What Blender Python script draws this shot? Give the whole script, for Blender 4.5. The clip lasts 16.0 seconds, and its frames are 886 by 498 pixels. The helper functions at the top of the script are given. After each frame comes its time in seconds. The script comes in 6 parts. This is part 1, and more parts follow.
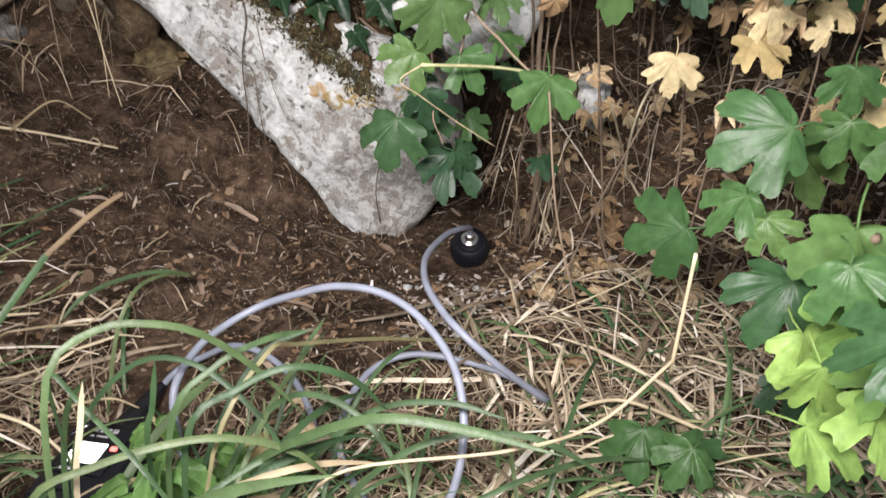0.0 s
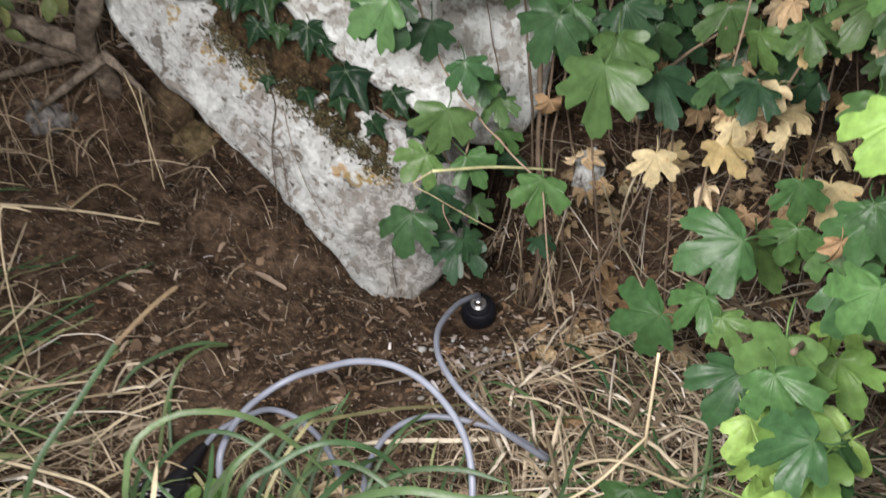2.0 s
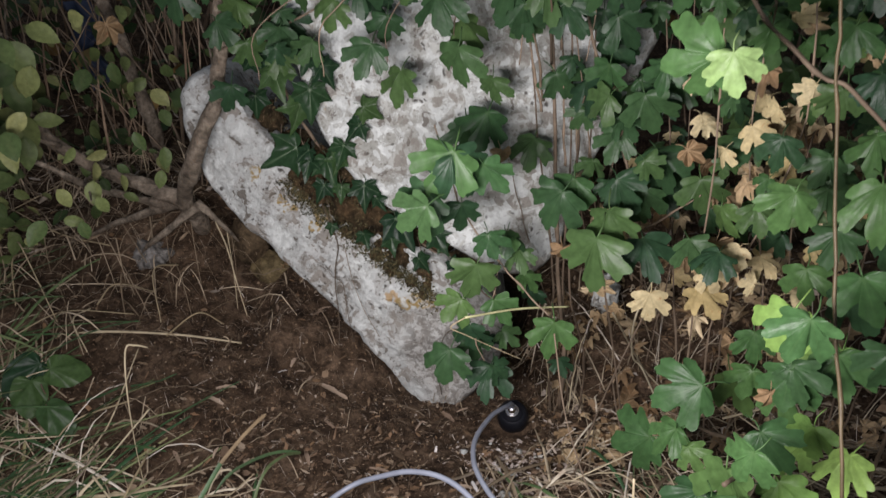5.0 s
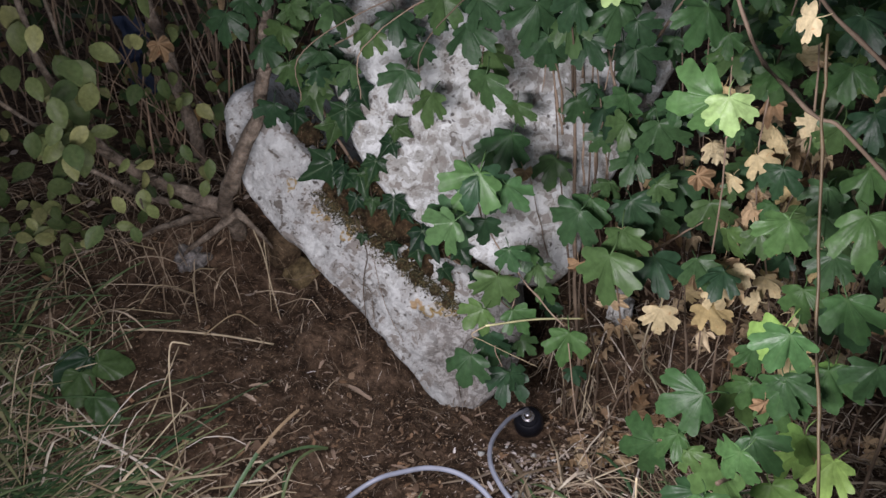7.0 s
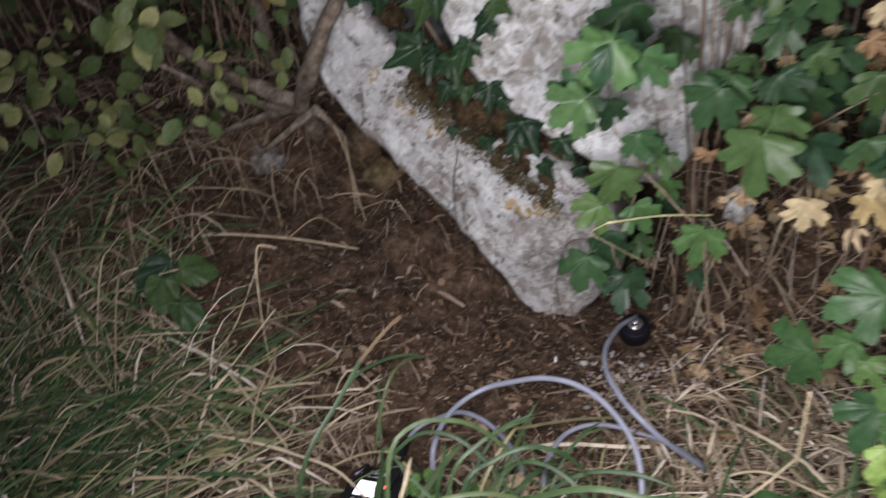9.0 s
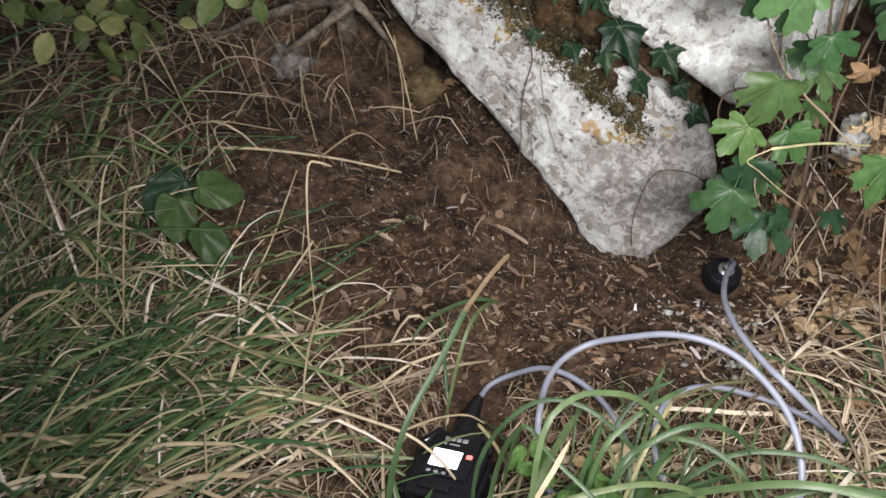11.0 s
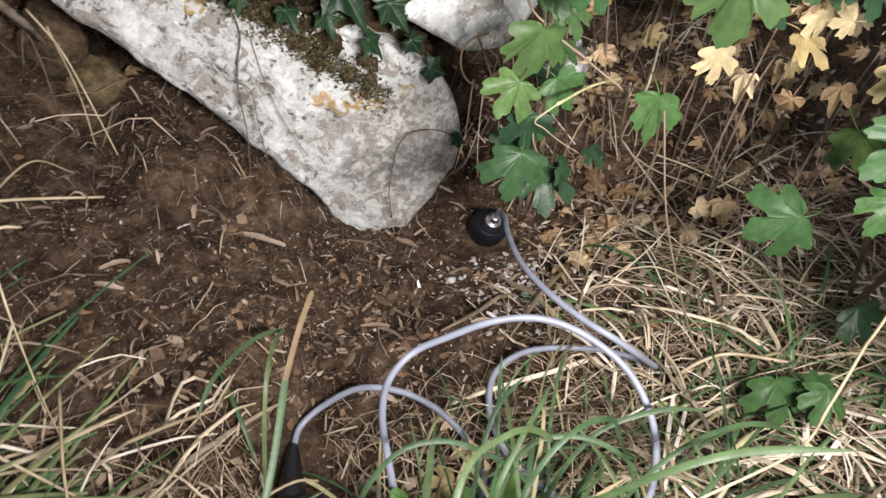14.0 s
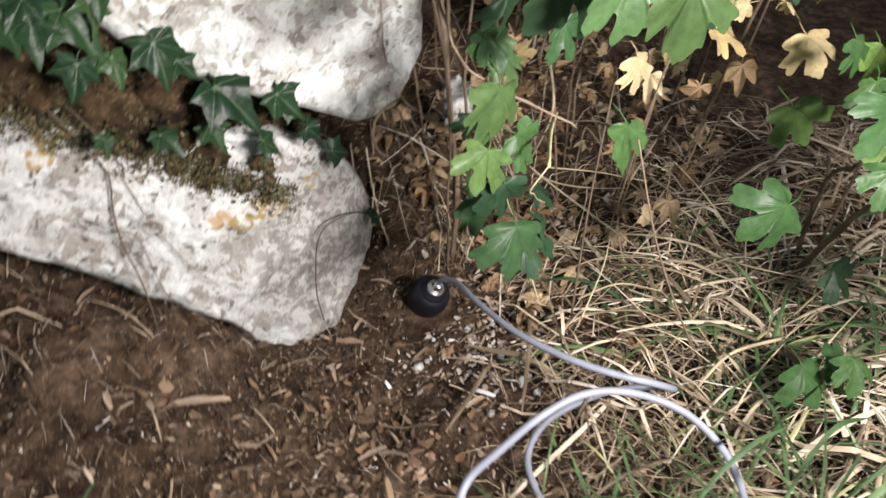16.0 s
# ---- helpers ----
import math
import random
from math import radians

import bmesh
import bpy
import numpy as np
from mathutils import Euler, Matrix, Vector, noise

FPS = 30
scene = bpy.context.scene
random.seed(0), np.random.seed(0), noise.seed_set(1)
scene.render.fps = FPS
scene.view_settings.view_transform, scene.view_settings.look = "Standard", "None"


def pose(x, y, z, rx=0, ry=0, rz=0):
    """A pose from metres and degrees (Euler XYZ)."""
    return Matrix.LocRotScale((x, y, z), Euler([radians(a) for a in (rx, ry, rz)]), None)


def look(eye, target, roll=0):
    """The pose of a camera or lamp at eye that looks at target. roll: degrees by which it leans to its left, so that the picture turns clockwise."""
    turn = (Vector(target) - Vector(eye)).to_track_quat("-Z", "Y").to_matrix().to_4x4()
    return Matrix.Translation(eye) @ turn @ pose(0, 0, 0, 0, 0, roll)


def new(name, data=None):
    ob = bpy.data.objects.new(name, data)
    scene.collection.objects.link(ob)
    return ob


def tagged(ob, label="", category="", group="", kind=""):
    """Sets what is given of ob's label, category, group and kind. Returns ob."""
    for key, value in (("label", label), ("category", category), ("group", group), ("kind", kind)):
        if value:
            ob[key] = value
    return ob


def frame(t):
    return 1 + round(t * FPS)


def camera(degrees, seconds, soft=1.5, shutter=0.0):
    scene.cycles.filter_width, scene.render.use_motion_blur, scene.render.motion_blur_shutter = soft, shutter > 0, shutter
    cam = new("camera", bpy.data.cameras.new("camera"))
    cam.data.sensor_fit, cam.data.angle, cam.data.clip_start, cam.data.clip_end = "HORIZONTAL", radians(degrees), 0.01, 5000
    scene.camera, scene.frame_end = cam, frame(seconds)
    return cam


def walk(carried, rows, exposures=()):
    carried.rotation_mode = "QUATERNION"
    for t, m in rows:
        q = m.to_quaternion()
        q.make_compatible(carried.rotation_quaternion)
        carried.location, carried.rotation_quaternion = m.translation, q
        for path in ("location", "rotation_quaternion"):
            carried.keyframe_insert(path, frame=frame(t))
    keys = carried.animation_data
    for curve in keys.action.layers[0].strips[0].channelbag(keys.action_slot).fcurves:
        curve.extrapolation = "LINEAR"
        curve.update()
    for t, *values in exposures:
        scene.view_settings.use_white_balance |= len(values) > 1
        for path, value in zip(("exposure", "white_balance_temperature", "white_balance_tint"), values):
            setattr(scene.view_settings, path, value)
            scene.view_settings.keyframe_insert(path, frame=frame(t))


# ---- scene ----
cam = camera(62.8, 16.0, shutter=0.7)
METRES, EYE, TILT, LEAN, TURN = 1.0, 0.42, -30.0, 0.0, 0.0
ROWS = [
    (0.0, 0.0, 0.0, 0.0, 0.0, 0.0, -0.0),
    (0.5, 0.0012, -0.0175, 0.0128, 0.3, 0.64, 0.43),
    (1.0, -0.0019, -0.0298, 0.0246, 0.7, 0.95, 0.52),
    (1.5, 0.0035, -0.051, 0.0333, 0.29, 1.52, 0.77),
    (2.0, 0.0046, -0.0788, 0.0428, 1.16, 2.26, 0.64),
    (2.5, -0.0008, -0.1077, 0.0575, 2.52, 3.76, 0.94),
    (3.0, 0.0042, -0.1312, 0.0583, 3.14, 3.48, 1.01),
    (3.5, 0.008, -0.1654, 0.0709, 4.38, 4.75, -0.41),
    (4.0, 0.0166, -0.1918, 0.0823, 4.85, 5.83, 1.39),
    (6.5, 0.038, -0.2864, 0.1052, 5.93, 9.42, 0.88),
    (7.0, 0.0339, -0.2938, 0.0964, 6.8, 8.43, -0.29),
    (7.5, 0.0349, -0.3015, 0.1073, 6.83, 9.6, -0.89),
    (8.0, 0.031, -0.2963, 0.0997, 7.68, 8.5, -1.16),
    (8.5, 0.0094, -0.268, 0.0905, 9.25, 4.85, 0.26),
    (9.0, -0.0375, -0.2159, 0.0857, 11.02, 1.52, -0.02),
    (9.5, -0.0977, -0.1832, 0.0727, 11.81, -0.49, -4.61),
    (12.0, -0.2208, -0.0514, 0.0908, 0.9, -7.1, 1.23),
    (12.5, -0.2235, -0.0392, 0.0909, -4.04, -8.98, 2.06),
    (13.0, -0.2335, -0.0176, 0.1024, -9.52, -9.45, 4.0),
    (13.5, -0.2512, 0.0035, 0.1192, -13.61, -9.28, 7.07),
    (14.0, -0.2688, 0.0228, 0.1332, -18.48, -10.1, 9.57),
    (14.5, -0.305, 0.0671, 0.1521, -21.53, -11.64, 10.47),
    (15.0, -0.3274, 0.09, 0.1758, -26.64, -12.21, 13.1),
    (15.5, -0.3372, 0.1193, 0.1941, -32.33, -13.47, 17.76),
    (16.0, -0.3387, 0.158, 0.2222, -38.01, -14.75, 23.93),
]
EXPOSURES = [(0.0, 0.44, 6750, 13), (2.0, 0.16, 6740, 11), (4.2, -0.25, 6700, 12), (6.5, -0.36, 6430, 18), (8.0, -0.37, 6350, 20), (9.0, -0.34, 6450, 19), (9.7, -0.10, 6550, 16), (12.0, 0.38, 6800, 12), (14.0, 0.53, 6800, 13), (16.0, 0.71, 6950, 13)]
walk(cam, [(t, pose(0, 0, EYE, TILT, LEAN, TURN) @ pose(METRES * x, METRES * y, METRES * z, 90 + pitch, roll, yaw)) for t, x, y, z, yaw, pitch, roll in ROWS], EXPOSURES)

# ---- light: one hand torch, a night sky ----
world = bpy.data.worlds.new("night")
scene.world = world
world.use_nodes = True
wn = world.node_tree.nodes
wn["Background"].inputs[0].default_value = (0.33, 0.36, 0.44, 1)
wn["Background"].inputs[1].default_value = 0.52

torch = bpy.data.lights.new("torch", "AREA")
torch.shape, torch.size, torch.size_y = "RECTANGLE", 0.26, 0.05
torch.spread = radians(145)
torch.energy, torch.color = 6.5, (1.0, 0.945, 1.0)
torch_ob = new("torch", torch)
torch_ob.matrix_world = look((-0.09, -0.03, 0.53), (0.0, 0.72, 0.29))


# ---- materials ----
def nodes_of(name):
    m = bpy.data.materials.new(name)
    m.use_nodes = True
    nt = m.node_tree
    return m, nt, nt.nodes["Principled BSDF"]


def add(nt, kind, **inputs):
    n = nt.nodes.new(kind)
    for k, v in inputs.items():
        n.inputs[k.replace("_", " ")].default_value = v
    return n


def noise_tex(nt, coord, scale, detail=4.0, rough=0.55):
    n = add(nt, "ShaderNodeTexNoise", Scale=scale, Detail=detail, Roughness=rough)
    nt.links.new(coord, n.inputs["Vector"])
    return n.outputs["Fac"]


def ramp(nt, fac, stops):
    r = nt.nodes.new("ShaderNodeValToRGB")
    r.color_ramp.elements.remove(r.color_ramp.elements[1])
    for i, (p, c) in enumerate(stops):
        e = r.color_ramp.elements[0] if i == 0 else r.color_ramp.elements.new(p)
        e.position, e.color = p, (*c, 1) if len(c) == 3 else c
    nt.links.new(fac, r.inputs[0])
    return r.outputs[0]


def mix(nt, fac, a, b, mode="MIX"):
    n = nt.nodes.new("ShaderNodeMix")
    n.data_type, n.blend_type = "RGBA", mode
    for sock, v in ((n.inputs[0], fac), (n.inputs[6], a), (n.inputs[7], b)):
        if isinstance(v, bpy.types.NodeSocket):
            nt.links.new(v, sock)
        else:
            sock.default_value = v if isinstance(v, float) else (*v, 1)
    return n.outputs[2]


def bump(nt, bsdf, height, strength, distance):
    b = add(nt, "ShaderNodeBump", Strength=strength, Distance=distance)
    nt.links.new(height, b.inputs["Height"])
    nt.links.new(b.outputs[0], bsdf.inputs["Normal"])


def coords(nt):
    return nt.nodes.new("ShaderNodeTexCoord").outputs["Object"]


def grey(v):
    return (v, v, v)


def spot(nt, where, centre, radius, ring=False):
    """1 within a blotch round that place, 0 outside; ring: its rim alone."""
    flat = nt.nodes.new("ShaderNodeVectorMath")
    flat.operation, flat.inputs[1].default_value = "MULTIPLY", (1.0, 0.15, 1.0)
    nt.links.new(where, flat.inputs[0])
    d = nt.nodes.new("ShaderNodeVectorMath")
    d.operation = "DISTANCE"
    d.inputs[1].default_value = (centre[0] + 0.0175, 0.15 * centre[1], centre[2] + 0.0175)
    nt.links.new(flat.outputs[0], d.inputs[0])
    n = nt.nodes.new("ShaderNodeMath")
    n.operation, n.inputs[1].default_value = "DIVIDE", radius
    nt.links.new(d.outputs["Value"], n.inputs[0])
    if ring:
        return ramp(nt, n.outputs[0], [(0.45, grey(0.25)), (0.62, grey(0.95)), (0.90, grey(0.95)), (1.0, grey(0.0))])
    return ramp(nt, n.outputs[0], [(0.78, grey(0.9)), (1.0, grey(0.0))])


def stone_material(name, pale, dark, spots, ochre_amount, lichens=(), whites=(), foot=None, crust=(0.50, 0.513, 0.468)):
    """Weathered limestone with grey growth, black specks and rusty lichen."""
    m, nt, b = nodes_of(name)
    c = coords(nt)
    warp = add(nt, "ShaderNodeTexNoise", Scale=30.0, Detail=3.0)
    nt.links.new(c, warp.inputs["Vector"])
    wob = nt.nodes.new("ShaderNodeVectorMath")
    wob.operation = "MULTIPLY_ADD"
    wob.inputs[1].default_value = (0.035, 0.035, 0.035)
    nt.links.new(warp.outputs["Color"], wob.inputs[0])
    nt.links.new(c, wob.inputs[2])
    w = wob.outputs[0]
    big = noise_tex(nt, c, 9, 6, 0.6)
    mid = noise_tex(nt, w, 34, 5, 0.65)
    fine = noise_tex(nt, c, 210, 3)
    half = tuple((p + d) / 2 for p, d in zip(pale, dark))
    col = ramp(nt, big, [(0.36, dark), (0.46, half), (0.54, pale)])
    # crusts of white and of grey growth with crisp edges
    flake = add(nt, "ShaderNodeTexVoronoi", Scale=95.0)
    nt.links.new(w, flake.inputs["Vector"])
    uneven = nt.nodes.new("ShaderNodeMath")
    uneven.operation, uneven.inputs[1].default_value = "MULTIPLY_ADD", 0.26
    nt.links.new(flake.outputs["Color"], uneven.inputs[0])
    nt.links.new(noise_tex(nt, w, 24, 7, 0.62), uneven.inputs[2])
    cell = ramp(nt, uneven.outputs[0], [(0.625, grey(0.0)), (0.64, grey(0.92))])
    white = ramp(nt, uneven.outputs[0], [(0.735, grey(0.0)), (0.745, grey(0.85))])
    brown = ramp(nt, uneven.outputs[0], [(0.532, grey(0.75)), (0.544, grey(0.0))])
    hole = add(nt, "ShaderNodeTexVoronoi", Scale=170.0)
    nt.links.new(c, hole.inputs["Vector"])
    col = mix(nt, ramp(nt, hole.outputs["Distance"], [(0.18, grey(0.55)), (0.34, grey(0.0))]), col, spots)
    col = mix(nt, cell, col, crust)
    col = mix(nt, white, col, tuple(1.22 * v for v in crust))
    col = mix(nt, brown, col, tuple(1.5 * v for v in spots))
    col = mix(nt, ramp(nt, mid, [(0.395, grey(0.0)), (0.41, grey(0.7)), (0.445, grey(0.7)), (0.46, grey(0.0))]), col, dark)
    col = mix(nt, ramp(nt, mid, [(0.375, grey(0.9)), (0.395, grey(0.0))]), col, spots)
    pits = add(nt, "ShaderNodeTexVoronoi", Scale=75.0)
    nt.links.new(w, pits.inputs["Vector"])
    speck = ramp(nt, pits.outputs["Distance"], [(0.14, grey(1.0)), (0.26, grey(0.0))])
    gate = ramp(nt, noise_tex(nt, c, 15, 3), [(0.49, grey(0.0)), (0.57, grey(0.9))])
    col = mix(nt, mix(nt, 1.0, speck, gate, "MULTIPLY"), col, tuple(s * 0.45 for s in spots))
    lich = ramp(nt, noise_tex(nt, c, 15, 4, 0.6), [(0.66 - ochre_amount, grey(0.0)), (0.685 - ochre_amount, grey(0.8))])
    col = mix(nt, lich, col, (0.36, 0.235, 0.09))
    if foot:
        f = nt.nodes.new("ShaderNodeMath")
        f.operation = "MULTIPLY"
        nt.links.new(spot(nt, w, foot[0], foot[1]), f.inputs[0])
        nt.links.new(ramp(nt, noise_tex(nt, w, 105, 5, 0.7), [(0.48, grey(0.0)), (0.54, grey(0.8))]), f.inputs[1])
        tint = nt.nodes.new("ShaderNodeMath")
        tint.operation, tint.inputs[1].default_value = "MULTIPLY", 0.62
        nt.links.new(spot(nt, w, foot[0], foot[1]), tint.inputs[0])
        col = mix(nt, tint.outputs[0], col, (0.325, 0.32, 0.285))
        col = mix(nt, f.outputs[0], col, (0.14, 0.132, 0.112))
    for centre, radius in whites:
        col = mix(nt, spot(nt, w, centre, radius), col, (0.74, 0.73, 0.72))
    for centre, radius in lichens:
        worn = mix(nt, 1.0, spot(nt, w, centre, radius, True), ramp(nt, noise_tex(nt, c, 120, 3, 0.6), [(0.40, grey(0.1)), (0.50, grey(1.0))]), "MULTIPLY")
        col = mix(nt, worn, col, (0.29, 0.215, 0.085))
    col = mix(nt, 0.28, col, ramp(nt, fine, [(0.30, grey(0.5)), (0.52, grey(1.0))]), "MULTIPLY")
    nt.links.new(col, b.inputs["Base Color"])
    b.inputs["Roughness"].default_value = 0.93
    b.inputs["Specular IOR Level"].default_value = 0.2
    h = nt.nodes.new("ShaderNodeMath")
    h.operation = "ADD"
    nt.links.new(mid, h.inputs[0])
    nt.links.new(fine, h.inputs[1])
    bump(nt, b, h.outputs[0], 0.6, 0.004)
    return m


def earth_material(name, a, b_, c_, rough=0.95):
    m, nt, b = nodes_of(name)
    c = coords(nt)
    col = ramp(nt, noise_tex(nt, c, 24, 8, 0.7), [(0.33, a), (0.5, b_), (0.66, c_)])
    flecks = ramp(nt, noise_tex(nt, c, 320, 3), [(0.605, grey(0.0)), (0.68, grey(0.75))])
    col = mix(nt, flecks, col, (0.22, 0.15, 0.09))
    col = mix(nt, 0.75, col, ramp(nt, noise_tex(nt, c, 75, 5, 0.7), [(0.36, grey(0.12)), (0.52, grey(0.5)), (0.70, grey(0.95))]), "OVERLAY")
    nt.links.new(col, b.inputs["Base Color"])
    b.inputs["Roughness"].default_value = rough
    b.inputs["Specular IOR Level"].default_value = 0.15
    bump(nt, b, noise_tex(nt, c, 130, 6, 0.75), 1.0, 0.006)
    return m


def random_value(nt, island=False):
    if island:
        return nt.nodes.new("ShaderNodeNewGeometry").outputs["Random Per Island"]
    return nt.nodes.new("ShaderNodeObjectInfo").outputs["Random"]


def leaf_material(name, stops, vein, gloss, translucent=0.25, blotch=None, island=False, ribs=0.18, spec=0.2):
    """A leaf blade: tint by leaf, pale veins, spots, gloss, and light through it."""
    m, nt, b = nodes_of(name)
    c = coords(nt)
    col = ramp(nt, random_value(nt, island), stops)
    col = mix(nt, 0.5, col, ramp(nt, noise_tex(nt, c, 6, 4), [(0.3, grey(0.35)), (0.65, grey(0.85))]), "OVERLAY")
    if blotch:
        col = mix(nt, ramp(nt, noise_tex(nt, c, 3.2, 5, 0.7), [(0.57, grey(0.0)), (0.67, grey(0.9))]), col, blotch)
    att = nt.nodes.new("ShaderNodeAttribute")
    att.attribute_name = "vein"
    fade = nt.nodes.new("ShaderNodeMath")
    fade.operation, fade.inputs[1].default_value = "MULTIPLY", ribs
    nt.links.new(att.outputs["Fac"], fade.inputs[0])
    col = mix(nt, fade.outputs[0], col, vein)
    nt.links.new(col, b.inputs["Base Color"])
    b.inputs["Roughness"].default_value = gloss
    b.inputs["Specular IOR Level"].default_value = spec
    bump(nt, b, noise_tex(nt, c, 6, 2, 0.5), 0.45, 0.0015)
    tr = nt.nodes.new("ShaderNodeBsdfTranslucent")
    nt.links.new(col, tr.inputs[0])
    ms = nt.nodes.new("ShaderNodeMixShader")
    ms.inputs[0].default_value = translucent
    nt.links.new(b.outputs[0], ms.inputs[1])
    nt.links.new(tr.outputs[0], ms.inputs[2])
    nt.links.new(ms.outputs[0], nt.nodes["Material Output"].inputs[0])
    return m


def fibre_material(name, stops, gloss=0.55, island=True, translucent=0.0):
    """Straw, blades, twigs: tint by piece and a fine streak."""
    m, nt, b = nodes_of(name)
    c = coords(nt)
    col = ramp(nt, random_value(nt, island), stops)
    col = mix(nt, 0.6, col, ramp(nt, noise_tex(nt, c, 60, 4), [(0.3, grey(0.35)), (0.7, grey(0.8))]), "OVERLAY")
    nt.links.new(col, b.inputs["Base Color"])
    b.inputs["Roughness"].default_value = gloss
    b.inputs["Specular IOR Level"].default_value = 0.3
    bump(nt, b, noise_tex(nt, c, 400, 2), 0.3, 0.001)
    return m


def plain(name, colour, rough, metal=0.0, spec=0.5, scale=200, depth=0.0005):
    m, nt, b = nodes_of(name)
    c = coords(nt)
    f = noise_tex(nt, c, scale, 4)
    nt.links.new(mix(nt, 0.3, colour, ramp(nt, f, [(0.3, grey(0.3)), (0.7, grey(0.75))]), "OVERLAY"), b.inputs["Base Color"])
    b.inputs["Roughness"].default_value, b.inputs["Metallic"].default_value = rough, metal
    b.inputs["Specular IOR Level"].default_value = spec
    bump(nt, b, f, 0.3, depth)
    return m


def glow(name, colour, strength):
    m, nt, b = nodes_of(name)
    b.inputs["Base Color"].default_value = (*colour, 1)
    b.inputs["Emission Color"].default_value = (*colour, 1)
    b.inputs["Emission Strength"].default_value = strength
    return m


M_STONE = stone_material("limestone", (0.44, 0.46, 0.43), (0.345, 0.360, 0.330), (0.125, 0.112, 0.09), -0.03,
                         [((-0.119, 0.784, 0.158), 0.010), ((-0.105, 0.782, 0.168), 0.010), ((-0.093, 0.780, 0.163), 0.011), ((-0.079, 0.777, 0.160), 0.008), ((-0.048, 0.775, 0.172), 0.009), ((-0.236, 0.816, 0.283), 0.007), ((-0.232, 0.816, 0.287), 0.012), ((-0.241, 0.816, 0.278), 0.011), ((-0.278, 0.825, 0.299), 0.009), ((-0.329, 0.839, 0.350), 0.010), ((-0.29, 0.83, 0.312), 0.007)],
                         (), ((-0.035, 0.78, 0.085), 0.105), (0.460, 0.492, 0.462))
M_SLAB = stone_material("limestone slab", (0.42, 0.44, 0.40), (0.28, 0.29, 0.255), (0.135, 0.125, 0.105), -0.03, (),
                        (), None, (0.495, 0.530, 0.500))
M_GREYSTONE = earth_material("grey stone", (0.10, 0.098, 0.085), (0.20, 0.195, 0.175), (0.32, 0.315, 0.29))
M_TAN = earth_material("tan sandstone", (0.06, 0.042, 0.024), (0.10, 0.073, 0.042), (0.14, 0.105, 0.06))
M_OCHRE = earth_material("yellow sandstone", (0.085, 0.066, 0.033), (0.135, 0.105, 0.052), (0.19, 0.155, 0.08))
M_SOIL = earth_material("soil", (0.026, 0.0165, 0.0098), (0.066, 0.044, 0.0265), (0.142, 0.099, 0.064))
M_MOSS = earth_material("moss and leaf mould", (0.022, 0.019, 0.009), (0.052, 0.037, 0.018), (0.10, 0.064, 0.032))
M_MAPLE = leaf_material("maple leaf green", [(0.0, (0.027, 0.068, 0.026)), (0.4, (0.040, 0.094, 0.031)), (0.75, (0.053, 0.112, 0.034)), (1.0, (0.078, 0.138, 0.040))], (0.13, 0.21, 0.08), 0.42, spec=0.22)
M_MAPLE_DARK = leaf_material("maple leaf deep green", [(0.0, (0.019, 0.048, 0.023)), (0.6, (0.034, 0.076, 0.029)), (1.0, (0.058, 0.106, 0.034))], (0.09, 0.16, 0.06), 0.42, spec=0.22)
M_YELLOW = leaf_material("withered yellow leaf", [(0.0, (0.43, 0.35, 0.16)), (0.5, (0.52, 0.455, 0.27)), (1.0, (0.37, 0.29, 0.125))], (0.63, 0.55, 0.34), 0.6, 0.25, (0.36, 0.19, 0.07))
M_BROWN = leaf_material("dry brown leaf", [(0.0, (0.22, 0.145, 0.075)), (0.5, (0.38, 0.285, 0.16)), (1.0, (0.55, 0.45, 0.28))], (0.52, 0.40, 0.25), 0.7, 0.2, (0.22, 0.11, 0.045))
# maple green lightened: the glare of a torch close by, put into the colour
M_NEAR_LIT = leaf_material("near-lit maple leaf", [(0.0, (0.10, 0.20, 0.050)), (0.7, (0.15, 0.265, 0.065)), (1.0, (0.21, 0.33, 0.085))], (0.26, 0.37, 0.13), 0.42)
M_IVY = leaf_material("ivy leaf", [(0.0, (0.009, 0.025, 0.012)), (0.8, (0.018, 0.043, 0.017)), (1.0, (0.035, 0.068, 0.022))], (0.17, 0.24, 0.14), 0.36, 0.1, None, False, 0.55, 0.14)
M_SHRUB = leaf_material("shrub leaf", [(0.0, (0.050, 0.085, 0.030)), (0.6, (0.125, 0.160, 0.056)), (1.0, (0.24, 0.25, 0.10))], (0.12, 0.16, 0.06), 0.5, blotch=(0.10, 0.075, 0.03))
M_WEED = leaf_material("weed leaf", [(0.0, (0.06, 0.135, 0.036)), (1.0, (0.105, 0.20, 0.055))], (0.2, 0.3, 0.12), 0.45)
M_STRAW = fibre_material("dry straw", [(0.0, (0.09, 0.068, 0.042)), (0.4, (0.24, 0.195, 0.125)), (0.75, (0.45, 0.39, 0.27)), (1.0, (0.74, 0.68, 0.54))])
M_STRAW_DULL = fibre_material("old straw", [(0.0, (0.10, 0.075, 0.045)), (0.5, (0.255, 0.20, 0.13)), (1.0, (0.50, 0.42, 0.29))], 0.7)
M_ROOT = fibre_material("fine roots", [(0.0, (0.04, 0.028, 0.017)), (0.55, (0.12, 0.088, 0.056)), (0.85, (0.26, 0.21, 0.15)), (1.0, (0.56, 0.51, 0.43))], 0.8)
M_GRASS = fibre_material("green grass", [(0.0, (0.032, 0.078, 0.031)), (0.4, (0.062, 0.120, 0.044)), (0.75, (0.12, 0.17, 0.07)), (1.0, (0.34, 0.32, 0.16))], 0.40)
M_BLADE = fibre_material("long grass blade", [(0.0, (0.024, 0.056, 0.022)), (0.7, (0.046, 0.084, 0.033)), (1.0, (0.085, 0.118, 0.048))], 0.45, False)
